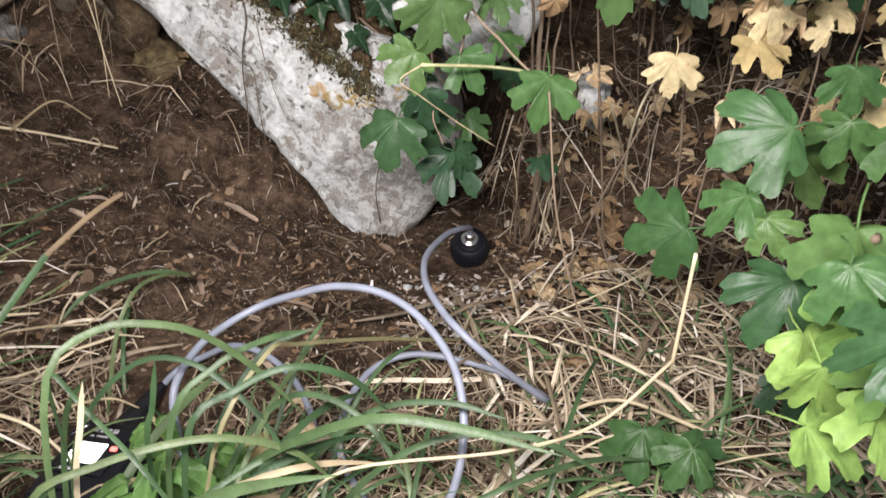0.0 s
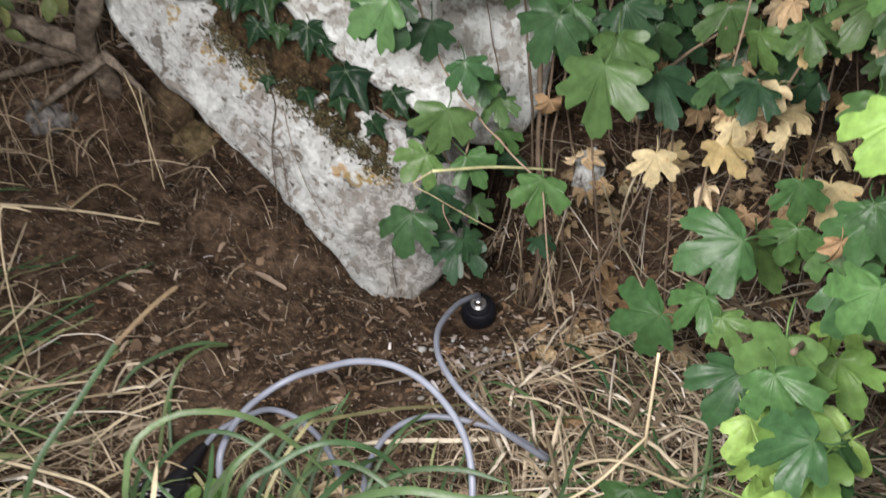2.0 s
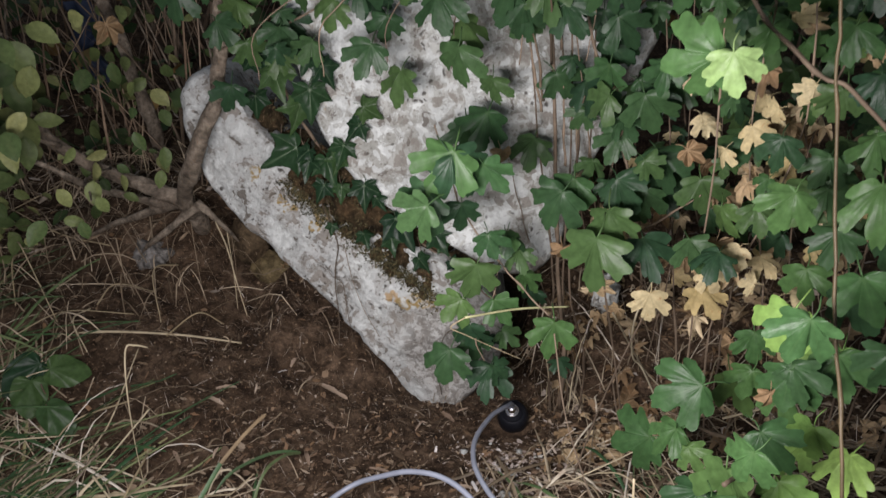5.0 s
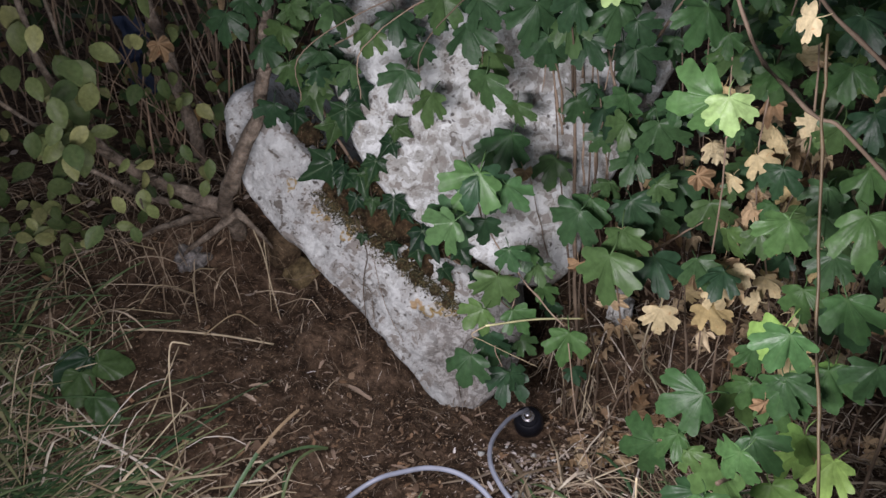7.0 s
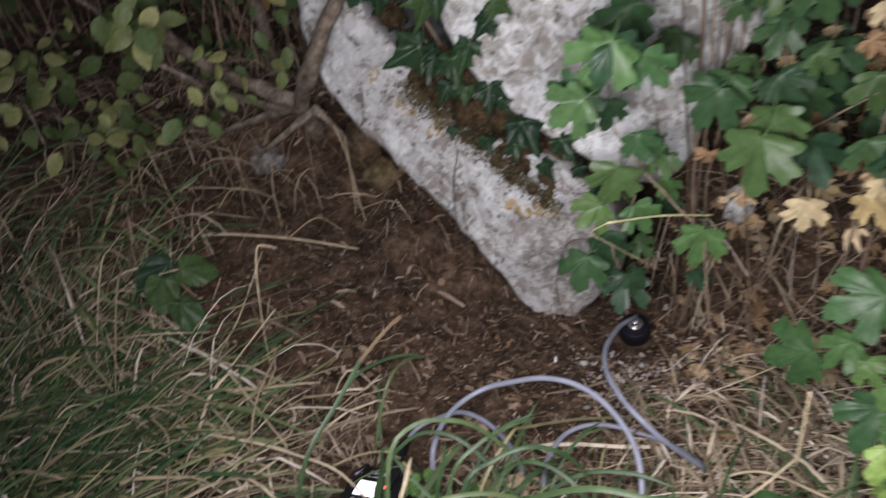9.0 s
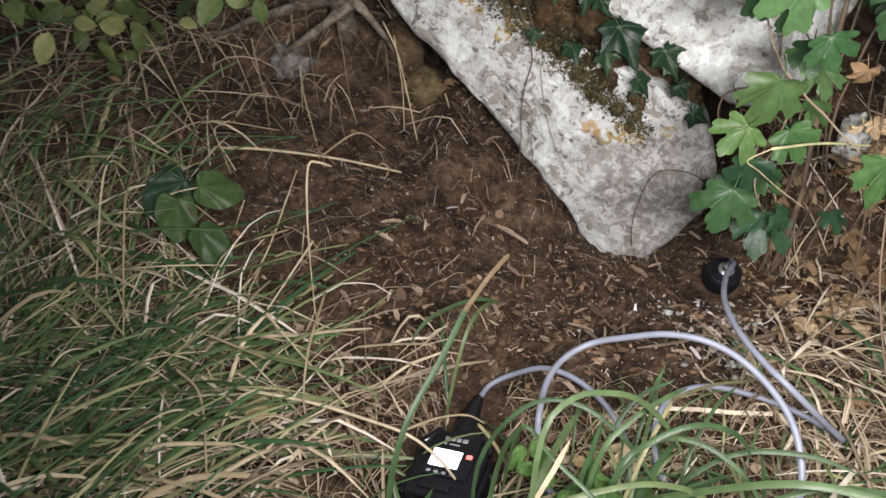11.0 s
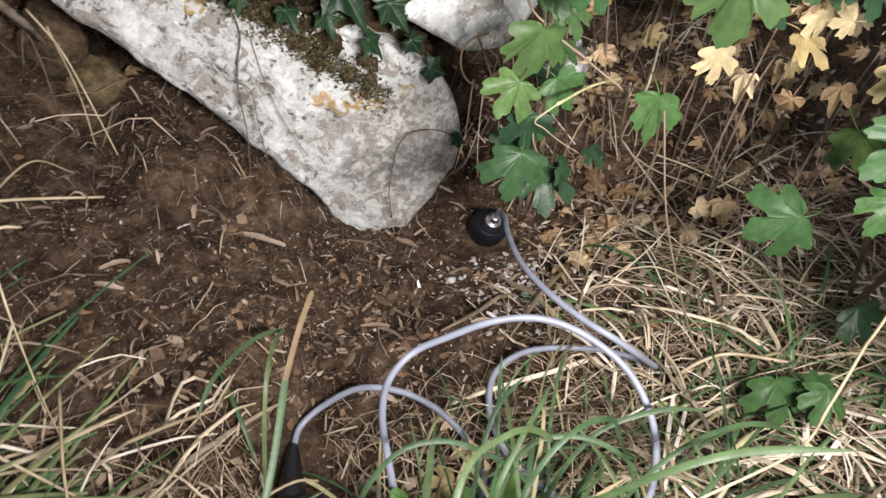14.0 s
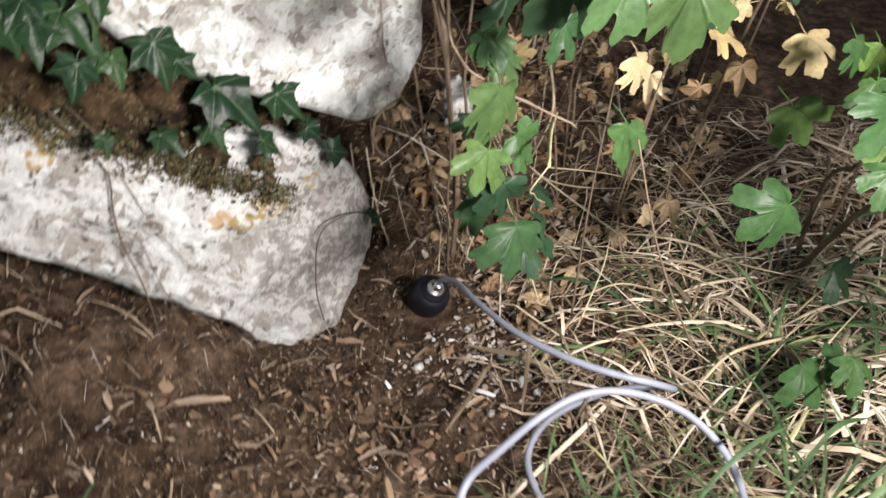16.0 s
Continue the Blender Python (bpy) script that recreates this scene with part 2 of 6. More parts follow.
M_STALK = fibre_material("dry stalk", [(0.0, (0.26, 0.21, 0.12)), (1.0, (0.54, 0.47, 0.31))], 0.55, False)
M_TWIG = fibre_material("brown twig", [(0.0, (0.085, 0.064, 0.042)), (1.0, (0.215, 0.165, 0.112))], 0.7, False)
M_BARK = earth_material("bark", (0.105, 0.085, 0.062), (0.20, 0.168, 0.125), (0.33, 0.285, 0.215))
M_CHIP = fibre_material("leaf litter", [(0.0, (0.06, 0.041, 0.024)), (0.45, (0.18, 0.122, 0.072)), (0.6, (0.20, 0.125, 0.062)), (0.85, (0.36, 0.28, 0.185)), (1.0, (0.48, 0.44, 0.375))], 0.8)
M_CABLE = plain("grey cable jacket", (0.225, 0.252, 0.295), 0.42, 0, 0.45, 60)
M_RUBBER = plain("black rubber", (0.008, 0.009, 0.012), 0.42, 0, 0.28, 300)
M_BLACK = plain("black plastic", (0.009, 0.009, 0.011), 0.30, 0, 0.5, 400)
M_GLOSS = plain("glossy black plastic", (0.010, 0.010, 0.012), 0.15, 0, 0.6, 400)
M_STEEL = plain("bright steel", (0.75, 0.74, 0.72), 0.22, 1.0, 0.5, 300)
M_PRINT = plain("white print", (0.34, 0.34, 0.34), 0.5)
M_SCREEN = glow("lit screen", (0.95, 0.97, 1.0), 2.2)
M_LED = glow("red lamp", (1.0, 0.12, 0.10), 3.0)
M_BLUE = plain("faded blue plastic", (0.035, 0.055, 0.10), 0.5, 0, 0.4, 30, 0.003)


# ---- small builders ----
def mesh_from(name, verts, faces, material, smooth=True):
    me = bpy.data.meshes.new(name)
    me.from_pydata([tuple(v) for v in verts], [], faces)
    me.materials.append(material)
    if smooth:
        me.polygons.foreach_set("use_smooth", [True] * len(me.polygons))
    me.update()
    return me


def thing(name, label, category, at=(0, 0, 0), group="", kind=""):
    ob = new(name)
    ob.location = at
    ob.empty_display_size = 0.02
    return tagged(ob, label, category, group, kind)


def part(name, me, parent, label="", m=None):
    ob = new(name, me)
    if parent:
        ob.parent = parent
        ob.matrix_parent_inverse = parent.matrix_basis.inverted()
    if m is not None:
        ob.matrix_basis = m
    return tagged(ob, label)


def spline(points, n):
    """Catmull-Rom through the points."""
    p = np.array(points, float)
    p = np.vstack([2 * p[0] - p[1], p, 2 * p[-1] - p[-2]])
    out = []
    for s in np.linspace(0, len(p) - 3 - 1e-6, n):
        i, u = int(s), s - int(s)
        a, b, c, d = p[i], p[i + 1], p[i + 2], p[i + 3]
        out.append(0.5 * (2 * b + (c - a) * u + (2 * a - 5 * b + 4 * c - d) * u * u + (3 * b - a - 3 * c + d) * u ** 3))
    return np.array(out)


def tube_data(path, radii, sides=8):
    """Vertices and faces of a tube along the path."""
    path = np.asarray(path, float)
    radii = np.broadcast_to(np.asarray(radii, float), (len(path),))
    tang = np.gradient(path, axis=0)
    tang /= np.linalg.norm(tang, axis=1)[:, None] + 1e-12
    u = np.cross(tang[0], (0.3, 0.2, 0.9))
    verts, faces = [], []
    for i, (c, t) in enumerate(zip(path, tang)):
        u = u - t * np.dot(u, t)
        u /= np.linalg.norm(u) + 1e-12
        w = np.cross(t, u)
        for k in range(sides):
            a = 2 * math.pi * k / sides
            verts.append(c + radii[i] * (math.cos(a) * u + math.sin(a) * w))
        if i:
            for k in range(sides):
                k2 = (k + 1) % sides
                o = (i - 1) * sides
                faces.append((o + k, o + k2, o + sides + k2, o + sides + k))
    faces.append(tuple(range(sides))[::-1])
    faces.append(tuple(range(len(verts) - sides, len(verts))))
    return verts, faces


def tube(name, points, radii, material, n=40, sides=8, straight=False):
    path = np.array(points, float) if straight else spline(points, n)
    r = np.interp(np.linspace(0, 1, len(path)), np.linspace(0, 1, len(np.atleast_1d(radii))), np.atleast_1d(radii))
    v, f = tube_data(path, r, sides)
    return mesh_from(name, v, f, material)


def lathe(name, profile, material, sides=32):
    verts, faces = [], []
    for i, (r, z) in enumerate(profile):
        for k in range(sides):
            a = 2 * math.pi * k / sides
            verts.append((r * math.cos(a), r * math.sin(a), z))
        if i:
            o = (i - 1) * sides
            for k in range(sides):
                k2 = (k + 1) % sides
                faces.append((o + k, o + k2, o + sides + k2, o + sides + k))
    faces.append(tuple(range(sides))[::-1])
    faces.append(tuple(range(len(verts) - sides, len(verts))))
    return mesh_from(name, verts, faces, material)


def rounded_box(name, size, r, material, segments=3):
    bm = bmesh.new()
    bmesh.ops.create_cube(bm, size=1, matrix=Matrix.Diagonal((*size, 1)))
    bmesh.ops.bevel(bm, geom=bm.edges[:], offset=r, segments=segments, affect="EDGES", profile=0.5)
    me = bpy.data.meshes.new(name)
    bm.to_mesh(me)
    bm.free()
    me.materials.append(material)
    me.polygons.foreach_set("use_smooth", [True] * len(me.polygons))
    return me


def n3(x, y, z, s):
    return noise.noise(Vector((x * s, y * s, z * s)))


# ---- ground ----
def step01(v):
    v = min(1.0, max(0.0, v))
    return v * v * (3 - 2 * v)


def ground_z(x, y):
    """Level where the sensor stands, rising to a bank on the far side and to one flank."""
    left = max(0.0, -x - 0.10)
    z = 0.36 * min(left, 0.9) * step01((y - 0.45) / 0.3)
    z += 0.14 * max(0.0, min(y, 1.2) - 0.82) * step01((-x + 0.2) / 0.4)
    z += 0.30 * max(0.0, min(y, 3.0) - 1.2) + 0.04 * max(0.0, min(y - 3.0, 6.0))
    z += 0.05 * max(0.0, min(x - 0.25, 1.0))
    z += min(0.30, 0.85 * max(0.0, y - 0.735 - 0.02 * math.sin(9 * x))) * step01((x - 0.045) / 0.05) * step01((1.9 - y) / 0.6)
    z += 0.13 * math.exp(-((x + 0.52) ** 2 / 0.03 + (y - 0.99) ** 2 / 0.015))
    z += min(0.06, max(0.0, 1.05 * (-x - 0.135))) * step01((y - 0.735) / 0.06) * step01((x + 0.37) / 0.07)
    z -= 0.034 * math.exp(-((x + 0.262) ** 2 + (y - 0.40) ** 2) / 0.009)
    z -= 0.012 * math.exp(-((x - 0.028) ** 2 + (y - 0.685) ** 2) / 0.0035)
    return z


def ground_bump(x, y):
    return 0.010 * n3(x, y, 0.3, 9) + 0.007 * n3(x, y, 1.3, 27) + 0.0045 * n3(x, y, 2.3, 80)


def ground_at(x, y):
    return ground_z(x, y) + ground_bump(x, y)


def axis_steps(lo, hi, fine, coarse_out):
    mid = list(np.arange(lo, hi, fine))
    a, b, st, left, right = lo, hi, fine, [], []
    while a > -coarse_out:
        st *= 1.25
        a -= st
        left.append(a)
    st = fine
    while b < coarse_out:
        right.append(b)
        st *= 1.25
        b += st
    return left[::-1] + mid + right


xs, ys = axis_steps(-0.85, 0.6, 0.0085, 60), axis_steps(0.12, 1.25, 0.0085, 60)
gv = [(x, y, ground_at(x, y)) for y in ys for x in xs]
W = len(xs)
gf = [(j * W + i, j * W + i + 1, (j + 1) * W + i + 1, (j + 1) * W + i) for j in range(len(ys) - 1) for i in range(W - 1)]
tagged(new("ground", mesh_from("ground", gv, gf, M_SOIL)), "dark brown bare soil with fine roots under the stones", "ground", kind="structure")


# ---- stones ----
def chaikin(p, n):
    p = np.array(p, float)
    for _ in range(n):
        q = np.roll(p, -1, axis=0)
        p = np.stack([0.75 * p + 0.25 * q, 0.25 * p + 0.75 * q], 1).reshape(-1, 2)
    return p


def stone_mesh(name, outline, front, depth, round_r, rough, material, seed, rings=56, samples=220):
    """A block seen from its face: an outline in x and z, a face front(x, z) in y, edges rounded over round_r, sides going back by depth."""
    p = chaikin(outline, 2)
    d = np.r_[0, np.cumsum(np.linalg.norm(np.diff(np.vstack([p, p[:1]]), axis=0), axis=1))]
    s = np.linspace(0, d[-1], samples, endpoint=False)
    pc = np.vstack([p, p[:1]])
    b = np.c_[np.interp(s, d, pc[:, 0]), np.interp(s, d, pc[:, 1])]
    c = b.mean(axis=0)
    verts, faces = [], []

    def put(x, y, z):
        k = rough
        dx = k * 0.6 * n3(x + seed, y, z, 14) + k * 0.25 * n3(x, y + seed, z, 45)
        dy = k * n3(x, y, z + seed, 11) + k * 0.45 * n3(x, y + seed, z, 33) + k * 0.2 * n3(x + seed, y, z, 90) + k * 0.1 * n3(x, y, z + seed, 210)
        dz = k * 0.6 * n3(x, y + seed, z + 3, 14) + k * 0.25 * n3(x + seed, y, z + 5, 45)
        t = 3.0 * n3(x + seed, y + 2, z, 17) + 1.2 * n3(x, y, z + seed, 48)
        dy += 0.30 * k * (math.floor(t) + step01((t - math.floor(t)) / 0.22))
        verts.append((x + dx, y + dy, z + dz))

    fr = [((i + 1) / rings) ** 0.8 for i in range(rings)]
    put(c[0], front(*c), c[1])
    for f in fr:
        for q in b:
            x, z = c + f * (q - c)
            e = (1 - f) * np.linalg.norm(q - c)
            e = max(0.0, 1 - e / round_r)
            put(x, front(x, z) + round_r * 0.9 * (1 - math.sqrt(max(0.0, 1 - e * e))), z)
    back = [0.03, 0.08, 0.16, 0.30, 0.55, 1.0]
    for g in back:
        for q in b:
            x, z = q
            put(x, front(x, z) + round_r * 0.9 + g * depth, z)
    total = rings + len(back)
    for k in range(samples):
        faces.append((0, 1 + k, 1 + (k + 1) % samples))
    for r in range(total - 1):
        o = 1 + r * samples
        for k in range(samples):
            k2 = (k + 1) % samples
            faces.append((o + k, o + samples + k, o + samples + k2, o + k2))
    faces.append(tuple(range(1 + (total - 1) * samples, 1 + total * samples)))
    me = mesh_from(name, verts, faces, material)
    bm = bmesh.new()
    bm.from_mesh(me)
    bmesh.ops.recalc_face_normals(bm, faces=bm.faces)
    bm.to_mesh(me)
    bm.free()
    return me


block_outline = [(-0.400, 0.500), (-0.430, 0.465), (-0.432, 0.40), (-0.417, 0.343), (-0.372, 0.281), (-0.319, 0.228), (-0.266, 0.175), (-0.222, 0.128), (-0.179, 0.080), (-0.150, 0.036), (-0.122, -0.014), (-0.085, -0.035), (-0.040, -0.015), (-0.006, 0.028),
                 (0.018, 0.070), (0.024, 0.128), (0.006, 0.176), (-0.030, 0.210), (-0.105, 0.242), (-0.20, 0.305), (-0.275, 0.37), (-0.318, 0.425), (-0.345, 0.45), (-0.362, 0.485)]
block = new("stone_block", stone_mesh("stone_block", block_outline, lambda x, z: 0.762 + 0.17 * max(0.0, -x - 0.06) + 0.10 * max(0.0, z - 0.1), 0.34, 0.026, 0.0095, M_STONE, 3.1))
tagged(block, "tumbled whitish limestone block leaning in the soil, blotched with lichen", "stone")

slab_outline = [(-0.235, 0.53), (-0.218, 0.43), (-0.165, 0.335), (-0.10, 0.286), (-0.05, 0.250), (-0.01, 0.224), (0.028, 0.203), (0.068, 0.205), (0.096, 0.228), (0.108, 0.255), (0.113, 0.297), (0.150, 0.37), (0.195, 0.45), (0.24, 0.53), (0.28, 0.64), (0.30, 0.80), (0.0, 0.86), (-0.25, 0.80), (-0.25, 0.65)]
slab = new("stone_slab", stone_mesh("stone_slab", slab_outline, lambda x, z: 0.765 + 0.10 * max(0.0, z - 0.35), 0.35, 0.010, 0.008, M_SLAB, 7.7))
tagged(slab, "large pale limestone slab behind leaves, pitted and spotted", "stone")


def boulder(name, at, size, material, seed, label, rough=0.2):
    bm = bmesh.new()
    bmesh.ops.create_icosphere(bm, subdivisions=4, radius=1)
    for v in bm.verts:
        k = 1 + rough * noise.noise(v.co * 1.1 + Vector((seed, 0, 0))) + rough * 0.5 * noise.noise(v.co * 3 + Vector((0, seed, 0))) + rough * 0.15 * noise.noise(v.co * 9)
        v.co = Vector((v.co.x * size[0], v.co.y * size[1], v.co.z * size[2])) * k
    me = bpy.data.meshes.new(name)
    bm.to_mesh(me)
    bm.free()
    me.materials.append(material)
    me.polygons.foreach_set("use_smooth", [True] * len(me.polygons))
    ob = new(name, me)
    ob.location = at
    return tagged(ob, label, "stone")


boulder("boulder", (-0.395, 0.935, 0.212), (0.034, 0.034, 0.044), M_TAN, 2, "rounded tan sandstone boulder in the gap under the leaning block", 0.35)
boulder("boulder", (-0.368, 0.930, 0.158), (0.036, 0.032, 0.030), M_OCHRE, 8, "yellowish rounded stone in the soil beside the leaning block", 0.35)
boulder("stone_chip", (0.168, 0.790, 0.160), (0.018, 0.018, 0.028), M_SLAB, 4, "small pale limestone piece behind yellow leaves", 0.55)
boulder("stone_chip", (-0.530, 0.874, 0.213), (0.023, 0.021, 0.020), M_GREYSTONE, 6, "small greyish angular stone lying in dead stems", 0.8)


# ---- leaf shapes ----
def leaf_mesh(name, outline, ribs, samples, curl, fold, material, seed, stalk=0.35, rings=4, smooth=True):
    """A lobed blade of width about 1, stalk joint at the origin, tip along +y, face up. outline: (degrees from the tip, radius) down one side; ribs: the degrees of the veins."""
    rnd = random.Random(seed)
    axes = [0.0] + [b for a in ribs for b in (-a, a)]
    spread = outline[-1][0]
    angles = sorted(set(np.round(np.linspace(-spread, spread, samples), 3)) | set(np.round(axes, 3)) | {round(k * a, 3) for a, _ in outline for k in (-1, 1)})
    verts, faces, veins = [(0, 0, 0)], [], [1.0]
    bend = rnd.uniform(0.7, 1.3) * curl
    twist = rnd.uniform(-0.25, 0.25)
    # each lobe a little longer or shorter than its twin
    half, other = [], []
    for side in (1, -1):
        lobe = [rnd.uniform(0.86, 1.08) for _ in range(3)]
        for a, r in outline if side > 0 else outline[1:]:
            k = float(np.interp(a, (0, 22, 44, 66, 90), (1.0, 1.0, lobe[0], 1.0, lobe[1])))
            (half if side > 0 else other).append((side * a, r * k * rnd.uniform(0.955, 1.045)))
    knots = sorted(half + other)
    if smooth:
        knots = sorted(tuple(k) for k in spline(knots, 4 * len(knots)))
    ka, kr = [k[0] for k in knots], [k[1] for k in knots]
    for r in range(1, rings + 1):
        f = r / rings
        for a in angles:
            reach = float(np.interp(a, ka, kr))
            rad = reach * f * (1 - 0.25 * (1 - f)) if reach > 0.2 else reach * f
            near = min(abs(a - c) for c in axes)
            t = radians(a)
            x, y = rad * math.sin(t), rad * math.cos(t)
            z = fold * rad * min(1.0, near / 20.0) - bend * (x * x + y * y) + twist * x * y + (0.060 * math.sin(5 * x + 3 * y + seed) + 0.020 * math.sin(13 * x - 9 * y + 2 * seed) + 0.05 * math.sin(radians(3.5 * a) + 3 * seed)) * f
            verts.append((x, y, z))
            veins.append(max(0.0, 1 - 1.1 * (f - 0.2)) if near < 0.01 and f < 0.95 else 0.0)
    m = len(angles)
    for k in range(m - 1):
        faces.append((0, 2 + k, 1 + k))
        for r in range(rings - 1):
            o = 1 + r * m
            faces.append((o + k, o + k + 1, o + m + k + 1, o + m + k))
    if stalk:
        sv, sf = tube_data(spline([(0, 0, 0), (rnd.uniform(-0.05, 0.05), -stalk * 0.5, -0.05), (rnd.uniform(-0.1, 0.1), -stalk, -0.16)], 5), 0.013, 5)
        o = len(verts)
        verts += [tuple(v) for v in sv]
        faces += [tuple(i + o for i in f) for f in sf]
        veins += [0.7] * len(sv)
    me = mesh_from(name, verts, faces, material)
    at = me.attributes.new("vein", "FLOAT", "POINT")
    at.data.foreach_set("value", veins)
    return me


def oval_mesh(name, material, seed, n=9):
    """A plain pointed oval leaf of length 1 with a midrib."""
    rnd = random.Random(seed)
    verts, faces, veins = [], [], []
    wide, curl = rnd.uniform(0.26, 0.34), rnd.uniform(0.1, 0.35)
    for i in range(n):
        u = i / (n - 1)
        w = wide * math.sin(math.pi * u ** 0.85) ** 0.8 + 0.004
        for k in (-1, -0.5, 0, 0.5, 1):
            verts.append((k * w, u, abs(k) * w * 0.28 - curl * u * u + 0.012 * math.sin(9 * u + 3 * k + seed)))
            veins.append(1.0 if k == 0 else 0.0)
        if i:
            o = 5 * i - 5
            faces += [(o + k, o + k + 1, o + k + 6, o + k + 5) for k in range(4)]
    me = mesh_from(name, verts, faces, material)
    me.attributes.new("vein", "FLOAT", "POINT").data.foreach_set("value", veins)
    return me


HALF_MAPLE = [(0.0, 0.74), (0.05, 0.735), (0.09, 0.70), (0.105, 0.645), (0.145, 0.625), (0.18, 0.58), (0.182, 0.52), (0.165, 0.45), (0.152, 0.385), (0.17, 0.36), (0.21, 0.385), (0.27, 0.44), (0.335, 0.505), (0.385, 0.525), (0.43, 0.515), (0.455, 0.47),
              (0.455, 0.415), (0.50, 0.39), (0.53, 0.34), (0.515, 0.28), (0.45, 0.225), (0.37, 0.175), (0.355, 0.135), (0.40, 0.11), (0.44, 0.06), (0.435, 0.0), (0.38, -0.045), (0.30, -0.055), (0.20, -0.075), (0.10, -0.08), (0.03, -0.05)]
MAPLE = [(math.degrees(math.atan2(x, y)), math.hypot(x, y)) for x, y in HALF_MAPLE]
DRY = [(0, 0.60), (8, 0.56), (17, 0.42), (26, 0.36), (36, 0.46), (48, 0.52), (60, 0.44), (74, 0.33), (92, 0.36), (108, 0.34), (128, 0.24), (150, 0.07)]
IVY = [(0, 0.92), (5, 0.76), (12, 0.60), (22, 0.51), (34, 0.45), (44, 0.47), (54, 0.55), (61, 0.64), (67, 0.52), (78, 0.42), (90, 0.36), (102, 0.38), (113, 0.44), (121, 0.34), (138, 0.25), (155, 0.15), (168, 0.05)]
OVAL = [(0, 1.0), (8, 0.93), (20, 0.80), (34, 0.68), (50, 0.55), (70, 0.44), (95, 0.34), (125, 0.2), (150, 0.05)]
LANCE = [(0, 1.0), (5, 0.84), (8, 0.86), (13, 0.66), (17, 0.68), (24, 0.48), (30, 0.49), (42, 0.33), (60, 0.24), (110, 0.06)]


def maple_set(name, material, seed, curl=0.38):
    return [leaf_mesh(name, MAPLE, (42, 84), 121, curl * (0.6 + 0.2 * i), 0.018, material, seed + i) for i in range(6)]


MAPLES = maple_set("maple_leaf", M_MAPLE, 10)
DARKS = maple_set("maple_leaf", M_MAPLE_DARK, 20)
YELLOWS = maple_set("maple_leaf", M_YELLOW, 30, 0.6)
BROWNS = [leaf_mesh("dry_leaf", DRY, (48, 100), 61, 1.1 + 0.3 * (i % 3), 0.25 + 0.12 * i, M_BROWN, 40 + i) for i in range(5)]
IVIES = [leaf_mesh("ivy_leaf", IVY, (61, 113), 85, 0.20, 0.10, M_IVY, 50 + i, 0.35, 5, False) for i in range(5)]
OVALS = [oval_mesh("oval_leaf", M_SHRUB, 60 + i) for i in range(4)]
WEEDS = [leaf_mesh("weed_leaf", LANCE, (), 55, 0.5, 0.2, M_WEED, 70 + i, 0.1, 4, False) for i in range(3)]
NEAR_LITS = maple_set("maple_leaf", M_NEAR_LIT, 25)
DARK_OVALS = [leaf_mesh("bramble_leaf", OVAL, (35, 80), 45, 0.2, 0.1, M_MAPLE_DARK, 80 + i, 0.2) for i in range(3)]


def leaf_pose(at, size, phi, rnd, wild=0.35, centre=0.33):
    """A leaf with its middle at that place, turned towards the open side; phi: the way its tip points, 0 down, 90 to the side of +x."""
    p = Vector(at)
    n = (Vector((-0.05, -0.15, 0.62)) - p).normalized() + Vector((rnd.uniform(-wild, wild), rnd.uniform(-wild, wild), rnd.uniform(-wild, wild) + 0.15))
    n.normalize()
    down = Vector((0, 0, -1))
    down = (down - n * down.dot(n)).normalized()
    side = (-down).cross(n)
    tip = down * math.cos(radians(phi)) + side * math.sin(radians(phi))
    across = tip.cross(n)
    m = Matrix((across, tip, n)).transposed().to_4x4()
    return Matrix.Translation(p - tip * size * centre) @ m @ Matrix.Diagonal((size, size, size, 1))


def leaves(parent, meshes, rows, rnd, name="leaf", label="", wild=0.48):
    for x, y, z, size, phi in rows:
        part(name, rnd.choice(meshes), parent, label, leaf_pose((x, y, z), size, phi + rnd.uniform(-8, 8), rnd, wild))


def stem(parent, points, radii, material=None, name="stem", n=24, sides=7, label=""):
    """A thin stem with a slight wander, thickened at its nodes."""
    path = spline(points, max(n, 20))
    for p in path[1:]:
        p += 0.0022 * np.array((n3(p[0], p[1], p[2], 45), n3(p[1], p[2], p[0], 45), 0))
    r = np.interp(np.linspace(0, 1, len(path)), np.linspace(0, 1, len(radii)), radii)
    r = r * np.array([1 + 0.25 * n3(p[0], p[1], p[2], 90) + (0.35 if i % 9 == 5 else 0.0) for i, p in enumerate(path)])
    v, f = tube_data(path, r, sides)
    return part(name, mesh_from(name, v, f, material or M_TWIG), parent, label)


# ---- maple bush in front of and beside the slab ----
bush = thing("maple_bush", "field maple bush with green lobed leaves and some withered ones", "bush", (0.10, 0.72, 0.0))
# stems that rise from the foot of the slab
for k in range(4):
    bx, by = 0.085 + 0.013 * k, 0.735 + 0.008 * (k % 3)
    stem(bush, [(bx, by, 0.0), (bx + 0.010 * (k % 2) - 0.004, by - 0.012, 0.10), (bx - 0.006 * k + 0.004, by - 0.018, 0.22), (bx - 0.012 + 0.008 * k, by - 0.012 - 0.005 * k, 0.42), (bx - 0.03 + 0.016 * k, by - 0.03, 0.75)], (0.0032, 0.002) if k == 1 else (0.0017, 0.001))
